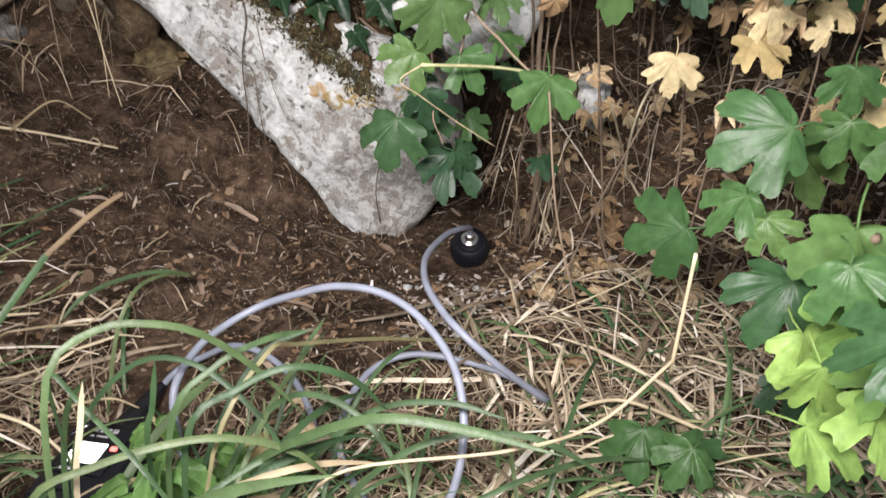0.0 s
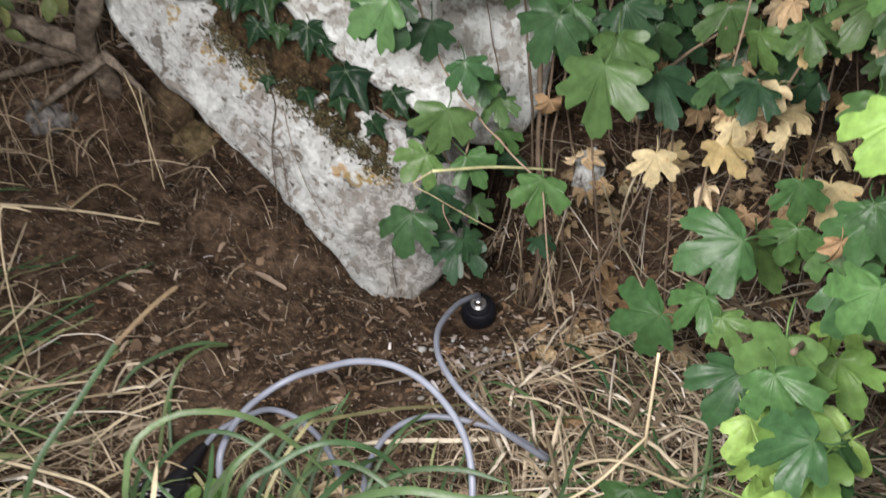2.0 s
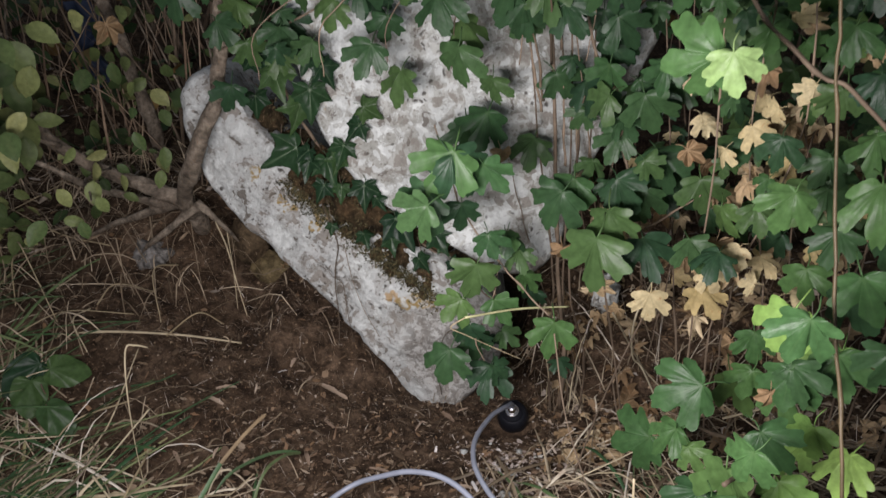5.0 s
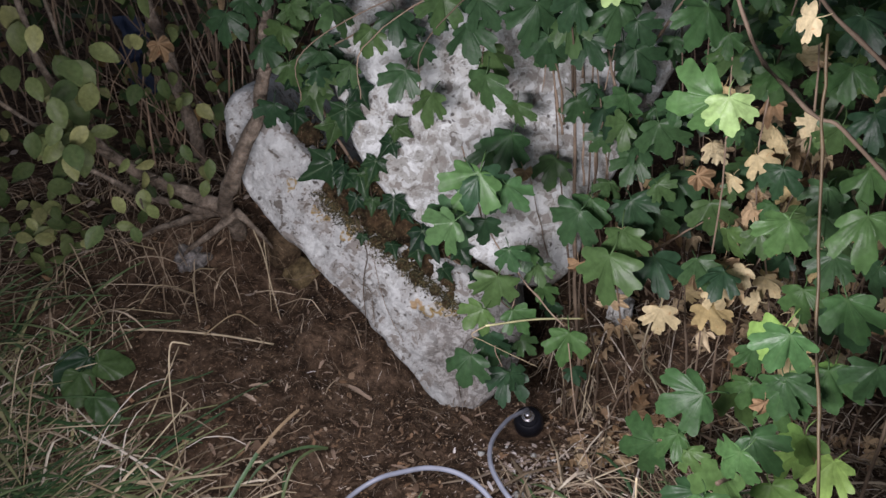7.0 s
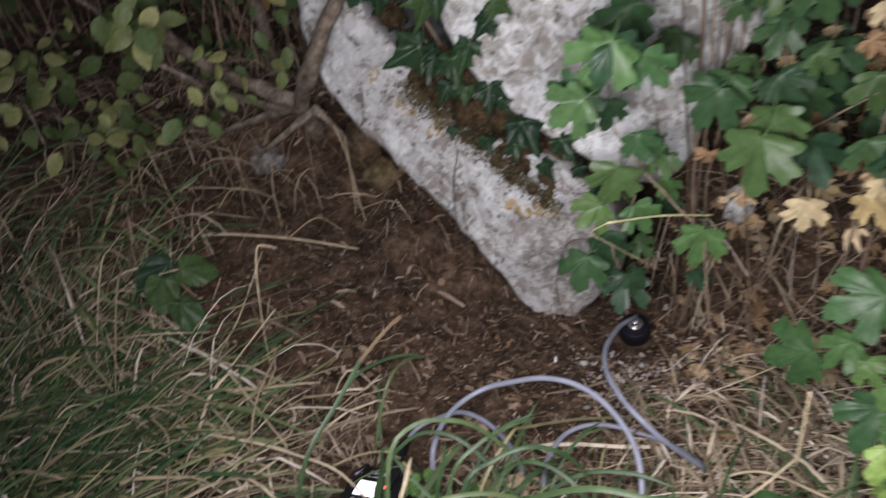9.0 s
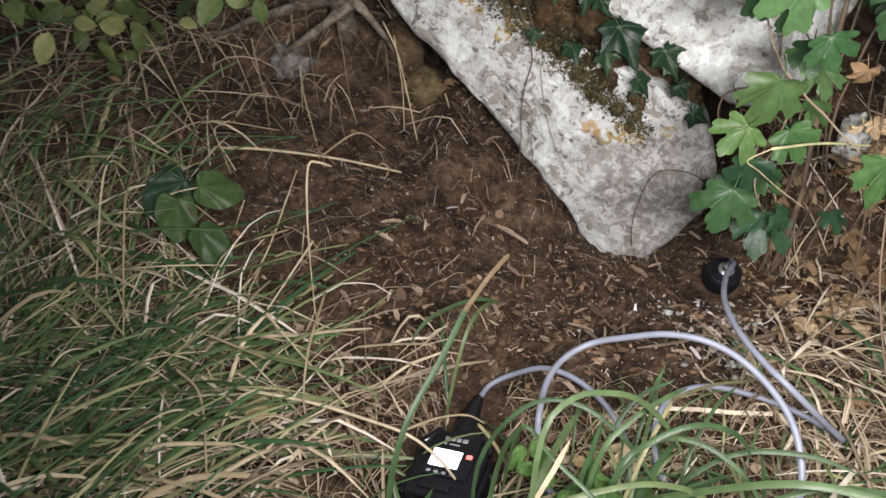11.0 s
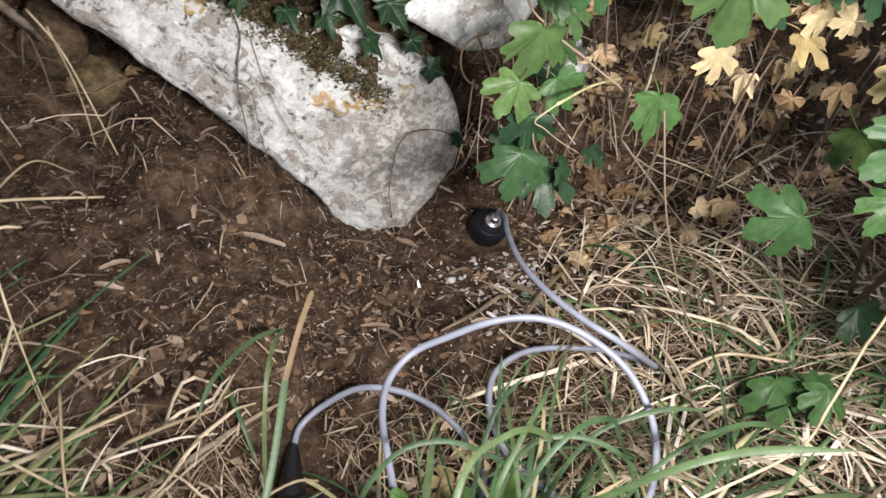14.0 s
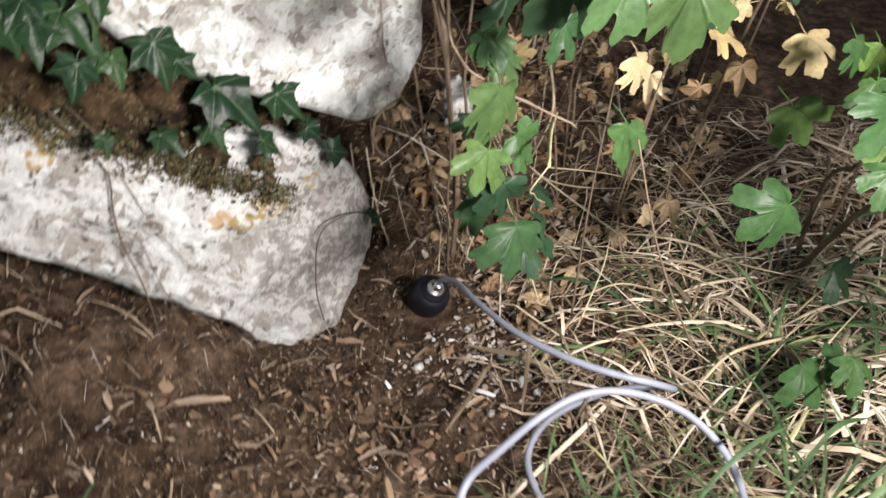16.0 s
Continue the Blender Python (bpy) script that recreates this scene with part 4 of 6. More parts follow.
def moss_hair():
    """A tiny frond: on the clumps, or strewn thinly down the stone below them."""
    cx, cy, cz, s = rm.choice(ledge)
    if rm.random() < 0.45:
        u = rm.random()
        x = -0.285 + 0.215 * u + rm.gauss(0, 0.006)
        z = 0.345 - 0.165 * u - abs(rm.gauss(0, 0.014))
        a = np.array((x, 0.757 + 0.17 * max(0.0, -x - 0.06) + 0.10 * max(0.0, z - 0.1), z))
    else:
        a = np.array((cx + rm.gauss(0, s * 0.75), cy - s * rm.uniform(0.2, 0.6), cz + rm.gauss(0, s * 0.75)))
    d = np.array((rm.gauss(0, 1), rm.gauss(-0.5, 0.5), rm.gauss(-0.3, 1)))
    d *= rm.uniform(0.0012, 0.0040) / np.linalg.norm(d)
    q = np.array((rm.gauss(0, 1), rm.gauss(0, 1), rm.gauss(0, 1))) * 0.0008
    return [a, a + d * 0.5 + q, a + d + q], rm.uniform(0.0006, 0.0024), rm.uniform(0, 3)


v, f = ribbons(6500, moss_hair)
tagged(new("moss_fronds", mesh_from("moss_fronds", v, f, fibre_material("moss fronds", [(0, (0.022, 0.024, 0.010)), (0.6, (0.06, 0.055, 0.024)), (1, (0.14, 0.11, 0.05))], 0.8))), "feathery dark moss fronds and rootlets spilling over the pale stone", "moss", kind="stuff")

# ---- shrub on the bank ----
def bark_tube(name, points, radii, n=50):
    """A gnarled stem: uneven thickness and a slight wander."""
    path = spline(points, n)
    for i, p in enumerate(path):
        p += 0.35 * radii[0] * np.array((n3(p[0], p[1], p[2], 22), n3(p[1], p[2], p[0], 22), n3(p[2], p[0], p[1], 22)))
    r = np.interp(np.linspace(0, 1, n), np.linspace(0, 1, len(radii)), radii)
    r = r * np.array([1 + 0.22 * n3(p[0], p[1], p[2], 40) + 0.12 * n3(p[0], p[1], p[2], 110) for p in path])
    v, f = tube_data(path, r, 12)
    return mesh_from(name, v, f, M_BARK)



shrub = thing("shrub", "straggling shrub with bent bare branches and small oval leaves", "shrub", (-0.42, 0.92, 0.2))
part("trunk", bark_tube("trunk", [(-0.475, 0.985, 0.17), (-0.458, 0.90, 0.268), (-0.442, 0.84, 0.325), (-0.400, 0.80, 0.376), (-0.368, 0.795, 0.428), (-0.342, 0.79, 0.484), (-0.322, 0.79, 0.562), (-0.314, 0.80, 0.63), (-0.305, 0.81, 0.80)], (0.014, 0.0125, 0.012, 0.0105, 0.009, 0.0075, 0.0065), 80), shrub)
part("trunk", bark_tube("trunk", [(-0.568, 1.06, 0.27), (-0.574, 1.05, 0.391), (-0.585, 1.05, 0.458), (-0.592, 1.05, 0.523), (-0.614, 1.05, 0.605), (-0.625, 1.05, 0.656), (-0.65, 1.06, 0.80)], (0.0125, 0.0115, 0.010, 0.008), 50), shrub)
part("branch", bark_tube("branch", [(-0.448, 0.86, 0.306), (-0.50, 0.85, 0.333), (-0.538, 0.84, 0.354), (-0.592, 0.80, 0.415), (-0.597, 0.77, 0.464), (-0.606, 0.74, 0.516), (-0.606, 0.71, 0.569), (-0.60, 0.69, 0.64)], (0.0125, 0.011, 0.009, 0.0065, 0.005, 0.0035), 60), shrub)
part("branch", bark_tube("branch", [(-0.597, 0.77, 0.464), (-0.585, 0.75, 0.52), (-0.592, 0.74, 0.622), (-0.60, 0.73, 0.70)], (0.0032, 0.0018), 30), shrub)
part("branch", bark_tube("branch", [(-0.450, 0.884, 0.292), (-0.50, 0.86, 0.305), (-0.58, 0.83, 0.345), (-0.68, 0.78, 0.43)], (0.0085, 0.006, 0.003), 40), shrub)
part("branch", bark_tube("branch", [(-0.58, 0.79, 0.415), (-0.625, 0.73, 0.46), (-0.66, 0.66, 0.54), (-0.68, 0.60, 0.62)], (0.0035, 0.0022), 30), shrub)
part("branch", tube("branch", [(-0.537, 0.827, 0.369), (-0.53, 0.75, 0.375), (-0.48, 0.67, 0.38), (-0.45, 0.62, 0.385)], (0.0022, 0.0010), M_BARK, 20, 7), shrub)
part("root", bark_tube("root", [(-0.445, 0.872, 0.300), (-0.50, 0.865, 0.292), (-0.56, 0.86, 0.275), (-0.62, 0.86, 0.255), (-0.68, 0.87, 0.23)], (0.009, 0.006, 0.0035, 0.002), 40), shrub)
part("root", bark_tube("root", [(-0.440, 0.870, 0.292), (-0.475, 0.855, 0.268), (-0.52, 0.855, 0.236), (-0.55, 0.87, 0.205)], (0.008, 0.0048, 0.002), 36), shrub)
part("root", bark_tube("root", [(-0.436, 0.865, 0.300), (-0.417, 0.866, 0.277), (-0.402, 0.876, 0.250), (-0.394, 0.89, 0.225)], (0.0065, 0.004, 0.0015), 30), shrub)
rs = random.Random(31)
for k in range(20):
    x, y = rs.uniform(-0.80, -0.34), rs.uniform(0.95, 1.35)
    h = rs.uniform(0.35, 0.75)
    part("branch", tube("branch", [(x, y, ground_z(x, y) - 0.01), (x + rs.uniform(-0.10, 0.07), y - 0.02, ground_z(x, y) + h * 0.5), (x + rs.uniform(-0.32, 0.22), y + rs.uniform(-0.2, 0.1), ground_z(x, y) + h)], (rs.uniform(0.0012, 0.0038), 0.001), M_BARK if k % 3 else M_TWIG, 14, 6), shrub)
known = [(-0.477, 0.548, 0.476, 0.034, 10), (-0.412, 0.748, 0.405, 0.030, 0), (-0.441, 0.624, 0.382, 0.024, 20), (-0.547, 0.583, 0.483, 0.034, -10), (-0.46, 0.55, 0.569, 0.036, 30), (-0.489, 0.55, 0.606, 0.03, -20),
         (-0.485, 0.55, 0.527, 0.036, 15), (-0.44, 0.74, 0.43, 0.028, 10), (-0.425, 0.75, 0.375, 0.026, -20), (-0.455, 0.60, 0.36, 0.024, 0), (-0.47, 0.60, 0.40, 0.026, 30), (-0.50, 0.56, 0.50, 0.03, -30), (-0.52, 0.57, 0.55, 0.03, 20)]
known += [(-0.577, 0.72, 0.553, 0.05, 20), (-0.552, 0.72, 0.525, 0.048, -30), (-0.574, 0.72, 0.50, 0.05, 10), (-0.60, 0.72, 0.507, 0.044, 60), (-0.58, 0.72, 0.43, 0.044, 0), (-0.62, 0.72, 0.447, 0.044, -50), (-0.62, 0.70, 0.62, 0.044, 30), (-0.60, 0.68, 0.60, 0.044, -20), (-0.56, 0.74, 0.46, 0.036, 80), (-0.64, 0.70, 0.55, 0.04, 0)]
known += [(-0.531, 0.68, 0.551, 0.046, 25), (-0.523, 0.68, 0.523, 0.042, -30), (-0.499, 0.68, 0.574, 0.040, 60), (-0.545, 0.67, 0.530, 0.040, -70), (-0.518, 0.60, 0.453, 0.036, 15), (-0.533, 0.60, 0.470, 0.034, -40), (-0.552, 0.60, 0.475, 0.036, 50), (-0.51, 0.85, 0.504, 0.034, 0), (-0.479, 0.90, 0.458, 0.034, 40), (-0.556, 0.85, 0.498, 0.036, -25), (-0.49, 0.88, 0.48, 0.030, -60), (-0.47, 0.89, 0.43, 0.028, 10)]
leaves(shrub, OVALS, known, rs)
for (cx, cy, cz), n, size in (((-0.730, 0.800, 0.288), 34, 0.029), ((-0.629, 0.740, 0.438), 11, 0.042), ((-0.780, 0.740, 0.401), 18, 0.036), ((-0.536, 0.800, 0.344), 9, 0.027)):
    leaves(shrub, OVALS, [(rs.gauss(cx, 0.035), rs.gauss(cy, 0.03), max(rs.gauss(cz, 0.030), 0.2), size * rs.uniform(0.75, 1.2), rs.uniform(-90, 90)) for _ in range(n)], rs, wild=0.7)
rows = []
while len(rows) < 190:
    x, y, z = rs.uniform(-0.95, -0.40), rs.uniform(0.52, 1.15), rs.uniform(0.22, 0.78)
    if z < 0.24 + 0.9 * max(0.0, x + 0.62) or (x > -0.47 and y > 0.72):
        continue
    rows.append((x, y, z, rs.uniform(0.018, 0.036), rs.uniform(-90, 90)))
leaves(shrub, OVALS, rows, rs, wild=1.1)
rows = [(rs.uniform(-1.05, -0.45), rs.uniform(0.95, 1.35), rs.uniform(0.35, 0.85), rs.uniform(0.012, 0.030), rs.uniform(-90, 90)) for _ in range(150)]
leaves(shrub, OVALS, rows, rs, wild=0.9)
leaves(shrub, BROWNS, [(-0.50, 0.85, 0.55, 0.05, 20), (-0.44, 0.95, 0.62, 0.05, -10)], rs, label="hanging dry orange-brown leaf")
bramble = thing("bramble", "low bramble with broad dark green leaves in the grass", "plant", (-0.57, 0.61, 0.09))
stem(bramble, [(-0.57, 0.615, 0.08), (-0.572, 0.612, 0.11), (-0.575, 0.61, 0.145)], (0.002, 0.001), n=8)
leaves(bramble, DARK_OVALS, [(-0.600, 0.622, 0.152, 0.058, -60), (-0.548, 0.622, 0.157, 0.050, 60), (-0.588, 0.600, 0.138, 0.050, -20), (-0.545, 0.578, 0.118, 0.048, 20)], random.Random(4), wild=0.2)

scrap = part("plastic_sheet", mesh_from("plastic_sheet", [(0.06 * (i / 10 - 0.5) + 0.012 * math.sin(j * 0.9), 0.02 * math.sin(i * 1.3 + j * 0.7) + t * 0.002, 0.19 * j / 12) for t in (0, 1) for j in range(13) for i in range(11)],
                                        [(t * 143 + j * 11 + i, t * 143 + j * 11 + i + 1, t * 143 + j * 11 + i + 12, t * 143 + j * 11 + i + 11) for t in (0, 1) for j in range(12) for i in range(10)], M_BLUE), None)
scrap.location = (-0.86, 1.42, ground_z(-0.86, 1.42))
tagged(scrap, "crumpled dull blue plastic sheet standing among stems", "plastic sheet")

# ---- thin growth on the ground ----
rg = random.Random(41)


def bare(x, y):
    """How bare the soil is: 1 on the trodden patch before the block, 0 under grass."""
    a = math.exp(-(((x + 0.24) / 0.29) ** 2 + ((y - 0.74) / 0.225) ** 2) ** 1.8)
    return max(a, 0.9 * math.exp(-(((x - 0.03) / 0.09) ** 2 + ((y - 0.73) / 0.07) ** 2)))


def clear(x, y):
    """Nothing lies on the recorder or against the sensor."""
    return not (-0.312 < x < -0.222 and 0.345 < y < 0.445) and not (-0.275 < x < -0.225 and 0.40 < y < 0.51) and (x - 0.028) ** 2 + (y - 0.703) ** 2 > 0.0008


def pick(x0, x1, y0, y1, keep):
    while True:
        x, y = rg.uniform(x0, x1), rg.uniform(y0, y1)
        if clear(x, y) and rg.random() < keep(x, y):
            return x, y


def lying(x, y, length, lift, sway, segs=5, heading=None):
    a = rg.uniform(0, 2 * math.pi) if heading is None else heading
    bend = rg.gauss(0, sway * 0.45)
    h0, h1 = rg.uniform(0, lift), rg.uniform(0, lift)
    arch = rg.uniform(0, lift) * 0.8
    pts, px, py = [], x, y
    for i in range(segs):
        u = i / (segs - 1)
        pts.append((px, py, ground_at(px, py) + 0.002 + h0 * (1 - u) + h1 * u + arch * 4 * u * (1 - u)))
        px += math.cos(a) * length / (segs - 1)
        py += math.sin(a) * length / (segs - 1)
        a += bend / (segs - 1) + (rg.gauss(0, 0.6) if rg.random() < 0.10 else 0.0)
    return pts


def scatter(name, n, box, keep, length, width, lift, sway, material, label, category, segs=5, heading=None):
    def make():
        x, y = pick(*box, keep)
        pts = lying(x, y, rg.uniform(*length), lift, sway, segs, heading(x, y) if heading else None)
        while not all(clear(p[0], p[1]) for p in pts):
            x, y = pick(*box, keep)
            pts = lying(x, y, rg.uniform(*length), lift, sway, segs, heading(x, y) if heading else None)
        return pts, width[0] + (width[1] - width[0]) * rg.random() ** 1.8, rg.uniform(-0.8, 0.8)

    v, f = ribbons(n, make)
    return tagged(new(name, mesh_from(name, v, f, material, False)), label, category, kind="stuff")


BOX = (-0.95, 0.62, 0.20, 1.05)
straw_right = lambda x, y: step01((x + 0.02) / 0.08) * step01((0.65 - y) / 0.13) * (1 - 0.8 * bare(x, y))
straw_front = lambda x, y: step01((0.53 + 0.25 * max(0.0, -x - 0.22) + 0.3 * max(0.0, x + 0.05) - y) / 0.07)
combed = lambda x, y: straw_front(x, y) * max(step01((-0.30 - x) / 0.07), step01((0.37 - y) / 0.06))
straw_left = lambda x, y: step01((-0.36 - x) / 0.18) * (1 - bare(x, y)) ** 2
scatter("straw", 1050, BOX, straw_right, (0.012, 0.08), (0.0005, 0.0024), 0.014, 0.25, M_STRAW_DULL, "broken bits of old straw on the soil", "dry grass", 4)
scatter("straw", 760, BOX, straw_right, (0.04, 0.15), (0.0010, 0.0052), 0.022, 0.25, M_STRAW, "dry straw-coloured grass lying beside the bush", "dry grass")
scatter("straw", 1700, BOX, straw_front, (0.02, 0.09), (0.0005, 0.0018), 0.018, 0.25, M_STRAW_DULL, "broken bits of old straw under the grass", "dry grass", 4)
scatter("straw", 900, (-0.36, 0.06, 0.34, 0.58), straw_front, (0.008, 0.035), (0.0006, 0.0022), 0.010, 0.3, M_STRAW_DULL, "short broken straw littering the soil around the cable", "dry grass", 3)
scatter("straw", 450, BOX, combed, (0.04, 0.13), (0.0010, 0.0040), 0.030, 0.22, M_STRAW, "matted pale straw under the grass", "dry grass")
scatter("straw", 460, BOX, straw_left, (0.02, 0.11), (0.0006, 0.0022), 0.022, 0.3, M_STRAW_DULL, "old grey-brown straw on the bank", "dry grass")
for k in range(125):
    x, y = pick(-0.90, -0.20, 0.2, 0.50, combed)
    pts = lying(x, y, rg.uniform(0.07, 0.17), 0.055, 0.2, 6, rg.gauss(0.35, 0.5))
    if all(clear(q[0], q[1]) for q in pts):
        v, f = ribbons(1, lambda: (pts, rg.uniform(0.0018, 0.0052), rg.uniform(-0.8, 0.8)))
        tagged(new("straw_blade", mesh_from("straw_blade", v, f, M_STALK, False)), "bleached broad straw blade lying on top of the grass", "dry grass", "bleached straw on the bank")
scatter("straw", 400, (-0.95, -0.14, 0.2, 0.62), combed, (0.05, 0.16), (0.0010, 0.0046), 0.040, 0.2, M_STRAW, "pale straw combed to one side over the grass", "dry grass", 6, lambda x, y: rg.gauss(0.35, 0.45))
scatter("fine_roots", 4200, (-0.70, 0.45, 0.40, 1.05), lambda x, y: 0.3 + 0.7 * bare(x, y), (0.004, 0.022), (0.0003, 0.0011), 0.004, 0.25, M_ROOT, "fine pale roots and fibres in the soil", "roots", 3)
scatter("straw", 380, (0.06, 0.5, 0.58, 0.92), lambda x, y: 1, (0.02, 0.11), (0.0006, 0.0022), 0.018, 0.4, M_STRAW, "loose straw and thin stems on the leaf litter", "dry grass", 4)
scatter("straw", 190, (-0.85, -0.36, 0.80, 1.10), lambda x, y: 1, (0.03, 0.12), (0.0006, 0.0026), 0.05, 0.5, M_STRAW_DULL, "dry roots and dead stems hanging over the bank", "dry grass", 5)
scatter("twigs", 240, (-0.70, 0.45, 0.35, 1.05), lambda x, y: 1, (0.015, 0.055), (0.001, 0.0026), 0.012, 0.7, M_STRAW_DULL, "scattered broken twigs and stems", "twigs")


def chip_mesh(n, box, keep, size):
    verts, faces = [], []
    for _ in range(n):
        x, y = pick(*box, keep)
        s = rg.uniform(*size)
        a, lean, turn = rg.uniform(0.22, 0.75), rg.uniform(-0.6, 0.6), rg.uniform(0, 6.28)
        z = ground_at(x, y) + 0.002 + abs(lean) * s * 0.4
        o = len(verts)
        k = rg.randint(5, 7)
        verts.append((x, y, z + s * rg.uniform(-0.15, 0.25)))
        for i in range(k):
            t = 6.283 * i / k
            r = s * rg.uniform(0.35, 1.15)
            dx, dy = r * math.cos(t), r * math.sin(t) * a
            verts.append((x + dx * math.cos(turn) - dy * math.sin(turn), y + dx * math.sin(turn) + dy * math.cos(turn), z + lean * dx))
        faces += [(o, o + 1 + i, o + 1 + (i + 1) % k) for i in range(k)]
    return verts, faces


v, f = chip_mesh(9500, (-0.75, 0.5, 0.33, 1.05), lambda x, y: 0.35 + 0.65 * bare(x, y), (0.0007, 0.0030))
tagged(new("leaf_litter", mesh_from("leaf_litter", v, f, M_CHIP, False)), "small brown fragments of leaves and bark on the soil", "leaf litter", kind="stuff")
v, f = chip_mesh(420, (-0.55, 0.10, 0.48, 0.95), bare, (0.003, 0.010))
tagged(new("leaf_litter", mesh_from("leaf_litter", v, f, fibre_material("rotting leaf", [(0.0, (0.05, 0.034, 0.02)), (0.6, (0.10, 0.068, 0.040)), (0.9, (0.17, 0.105, 0.055)), (1.0, (0.27, 0.20, 0.13))], 0.75), False)), "rotting brown leaf pieces trodden into the bare soil", "leaf litter", kind="stuff")
v, f = chip_mesh(260, (-0.75, 0.5, 0.35, 1.05), lambda x, y: 1 - 0.7 * bare(x, y), (0.004, 0.010))
tagged(new("leaf_litter", mesh_from("leaf_litter", v, f, M_CHIP, False)), "dead leaf pieces strewn on the soil", "leaf litter", kind="stuff")
v, f = chip_mesh(1900, (0.05, 0.6, 0.56, 1.0), lambda x, y: step01((y - 0.56) / 0.12), (0.003, 0.011))
tagged(new("leaf_litter", mesh_from("leaf_litter", v, f, M_CHIP, False)), "larger dead leaf pieces strewn on the soil", "leaf litter", kind="stuff")

M_SHRED = fibre_material("leaf shreds", [(0.0, (0.085, 0.056, 0.034)), (0.5, (0.16, 0.11, 0.068)), (0.72, (0.225, 0.135, 0.072)), (0.74, (0.24, 0.18, 0.115)), (1.0, (0.38, 0.31, 0.22))], 0.75)
v, f = chip_mesh(900, (-0.62, 0.02, 0.40, 0.72), lambda x, y: step01((0.72 - y) / 0.16) * (0.4 + 0.6 * step01((-0.02 - x) / 0.1)), (0.003, 0.0095))
tagged(new("leaf_litter", mesh_from("leaf_litter", v, f, M_SHRED, False)), "rust-brown and tan leaf shreds between the bank and the cable", "leaf litter", kind="stuff")
v, f = chip_mesh(380, (0.04, 0.48, 0.32, 0.62), lambda x, y: 1, (0.004, 0.012))
tagged(new("leaf_litter", mesh_from("leaf_litter", v, f, M_SHRED, False)), "brown dead leaf pieces caught in the straw", "leaf litter", kind="stuff")


def clods(n, box, keep, size):
    verts, faces = [], []
    bm = bmesh.new()
    bmesh.ops.create_icosphere(bm, subdivisions=1, radius=1)
    base = [v.co.copy() for v in bm.verts]
    tri = [tuple(v.index for v in f.verts) for f in bm.faces]
    bm.free()
    for _ in range(n):
        x, y = pick(*box, keep)
        s = rg.uniform(*size)
        o = len(verts)
        for c in base:
            k = s * rg.uniform(0.65, 1.2)
            verts.append((x + c.x * k, y + c.y * k, ground_at(x, y) + s * 0.15 + c.z * k * 0.7))
        faces += [tuple(i + o for i in t) for t in tri]
    return verts, faces


v, f = clods(1500, (-0.6, 0.4, 0.42, 1.0), lambda x, y: 0.1 + 0.9 * bare(x, y), (0.001, 0.0045))
tagged(new("soil_crumbs", mesh_from("soil_crumbs", v, f, M_SOIL)), "loose crumbs of dark soil", "soil", kind="stuff")

v, f = chip_mesh(430, (-0.08, 0.14, 0.50, 0.72), lambda x, y: math.exp(-((x - 0.03) / 0.055) ** 2 - ((y - 0.61) / 0.075) ** 2), (0.0012, 0.0060))
tagged(new("pale_chips", mesh_from("pale_chips", v, f, fibre_material("pale chips", [(0, (0.20, 0.155, 0.115)), (0.6, (0.37, 0.32, 0.27)), (1, (0.58, 0.545, 0.50))], 0.8), False)), "pale shreds and chips beside the sensor", "litter", kind="stuff")

v, f = clods(18, (-0.06, 0.10, 0.52, 0.69), lambda x, y: math.exp(-((x - 0.02) / 0.05) ** 2 - ((y - 0.59) / 0.07) ** 2), (0.002, 0.007))
tagged(new("stone_crumbs", mesh_from("stone_crumbs", v, f, M_SLAB)), "whitish limestone crumbs scattered beside the sensor", "gravel", kind="stuff")

# ---- grass ----
def arching(x, y, heading, length, rise, droop, segs=7):
    """A blade that rises and bows over."""
    pts, px, py, pz, e = [], x, y, ground_at(x, y) - 0.004, rise
    for i in range(segs):
        pts.append((px, py, max(pz, ground_at(px, py) + 0.003)))
        st = length / (segs - 1)
        px += math.cos(heading) * math.cos(e) * st
        py += math.sin(heading) * math.cos(e) * st
        pz += math.sin(e) * st
        e -= droop / (segs - 1)
    return pts


def grass(name, n, box, keep, length, width, material, label, head, spread, rise=(0.5, 1.3), droop=(1.0, 2.2)):
    def make():
        x, y = pick(*box, keep)
        return arching(x, y, head + rg.gauss(0, spread), rg.uniform(*length), rg.uniform(*rise), rg.uniform(*droop)), rg.uniform(*width), rg.uniform(-0.4, 0.4)

    v, f = ribbons(n, make)
    return tagged(new(name, mesh_from(name, v, f, material)), label, "grass", kind="stuff")


grass("grass", 1120, (-1.0, -0.30, 0.12, 0.80), lambda x, y: step01((-0.49 - x) / 0.14) * step01((0.72 - y) / 0.2) * (1 - bare(x, y)) * (1 - math.exp(-((x + 0.60) ** 2 + (y - 0.60) ** 2) / 0.012)), (0.09, 0.25), (0.0026, 0.0066), M_GRASS, "green grass leaning over dry straw on the bank", 0.3, 0.65, (0.15, 0.9), (0.2, 1.1))
grass("grass", 260, (-1.0, -0.36, 0.14, 0.62), lambda x, y: step01((-0.44 - x) / 0.14) * step01((0.60 - y) / 0.12) * (1 - bare(x, y)), (0.10, 0.23), (0.0034, 0.0080), M_GRASS, "broad green grass blades combed over the straw", 0.35, 0.4, (0.1, 0.6), (0.2, 0.9))
grass("grass", 520, (-0.35, 0.30, 0.14, 0.52), lambda x, y: step01((0.50 - y) / 0.12), (0.03, 0.12), (0.0015, 0.004), M_GRASS, "short green grass growing through straw", 0.8, 1.6)
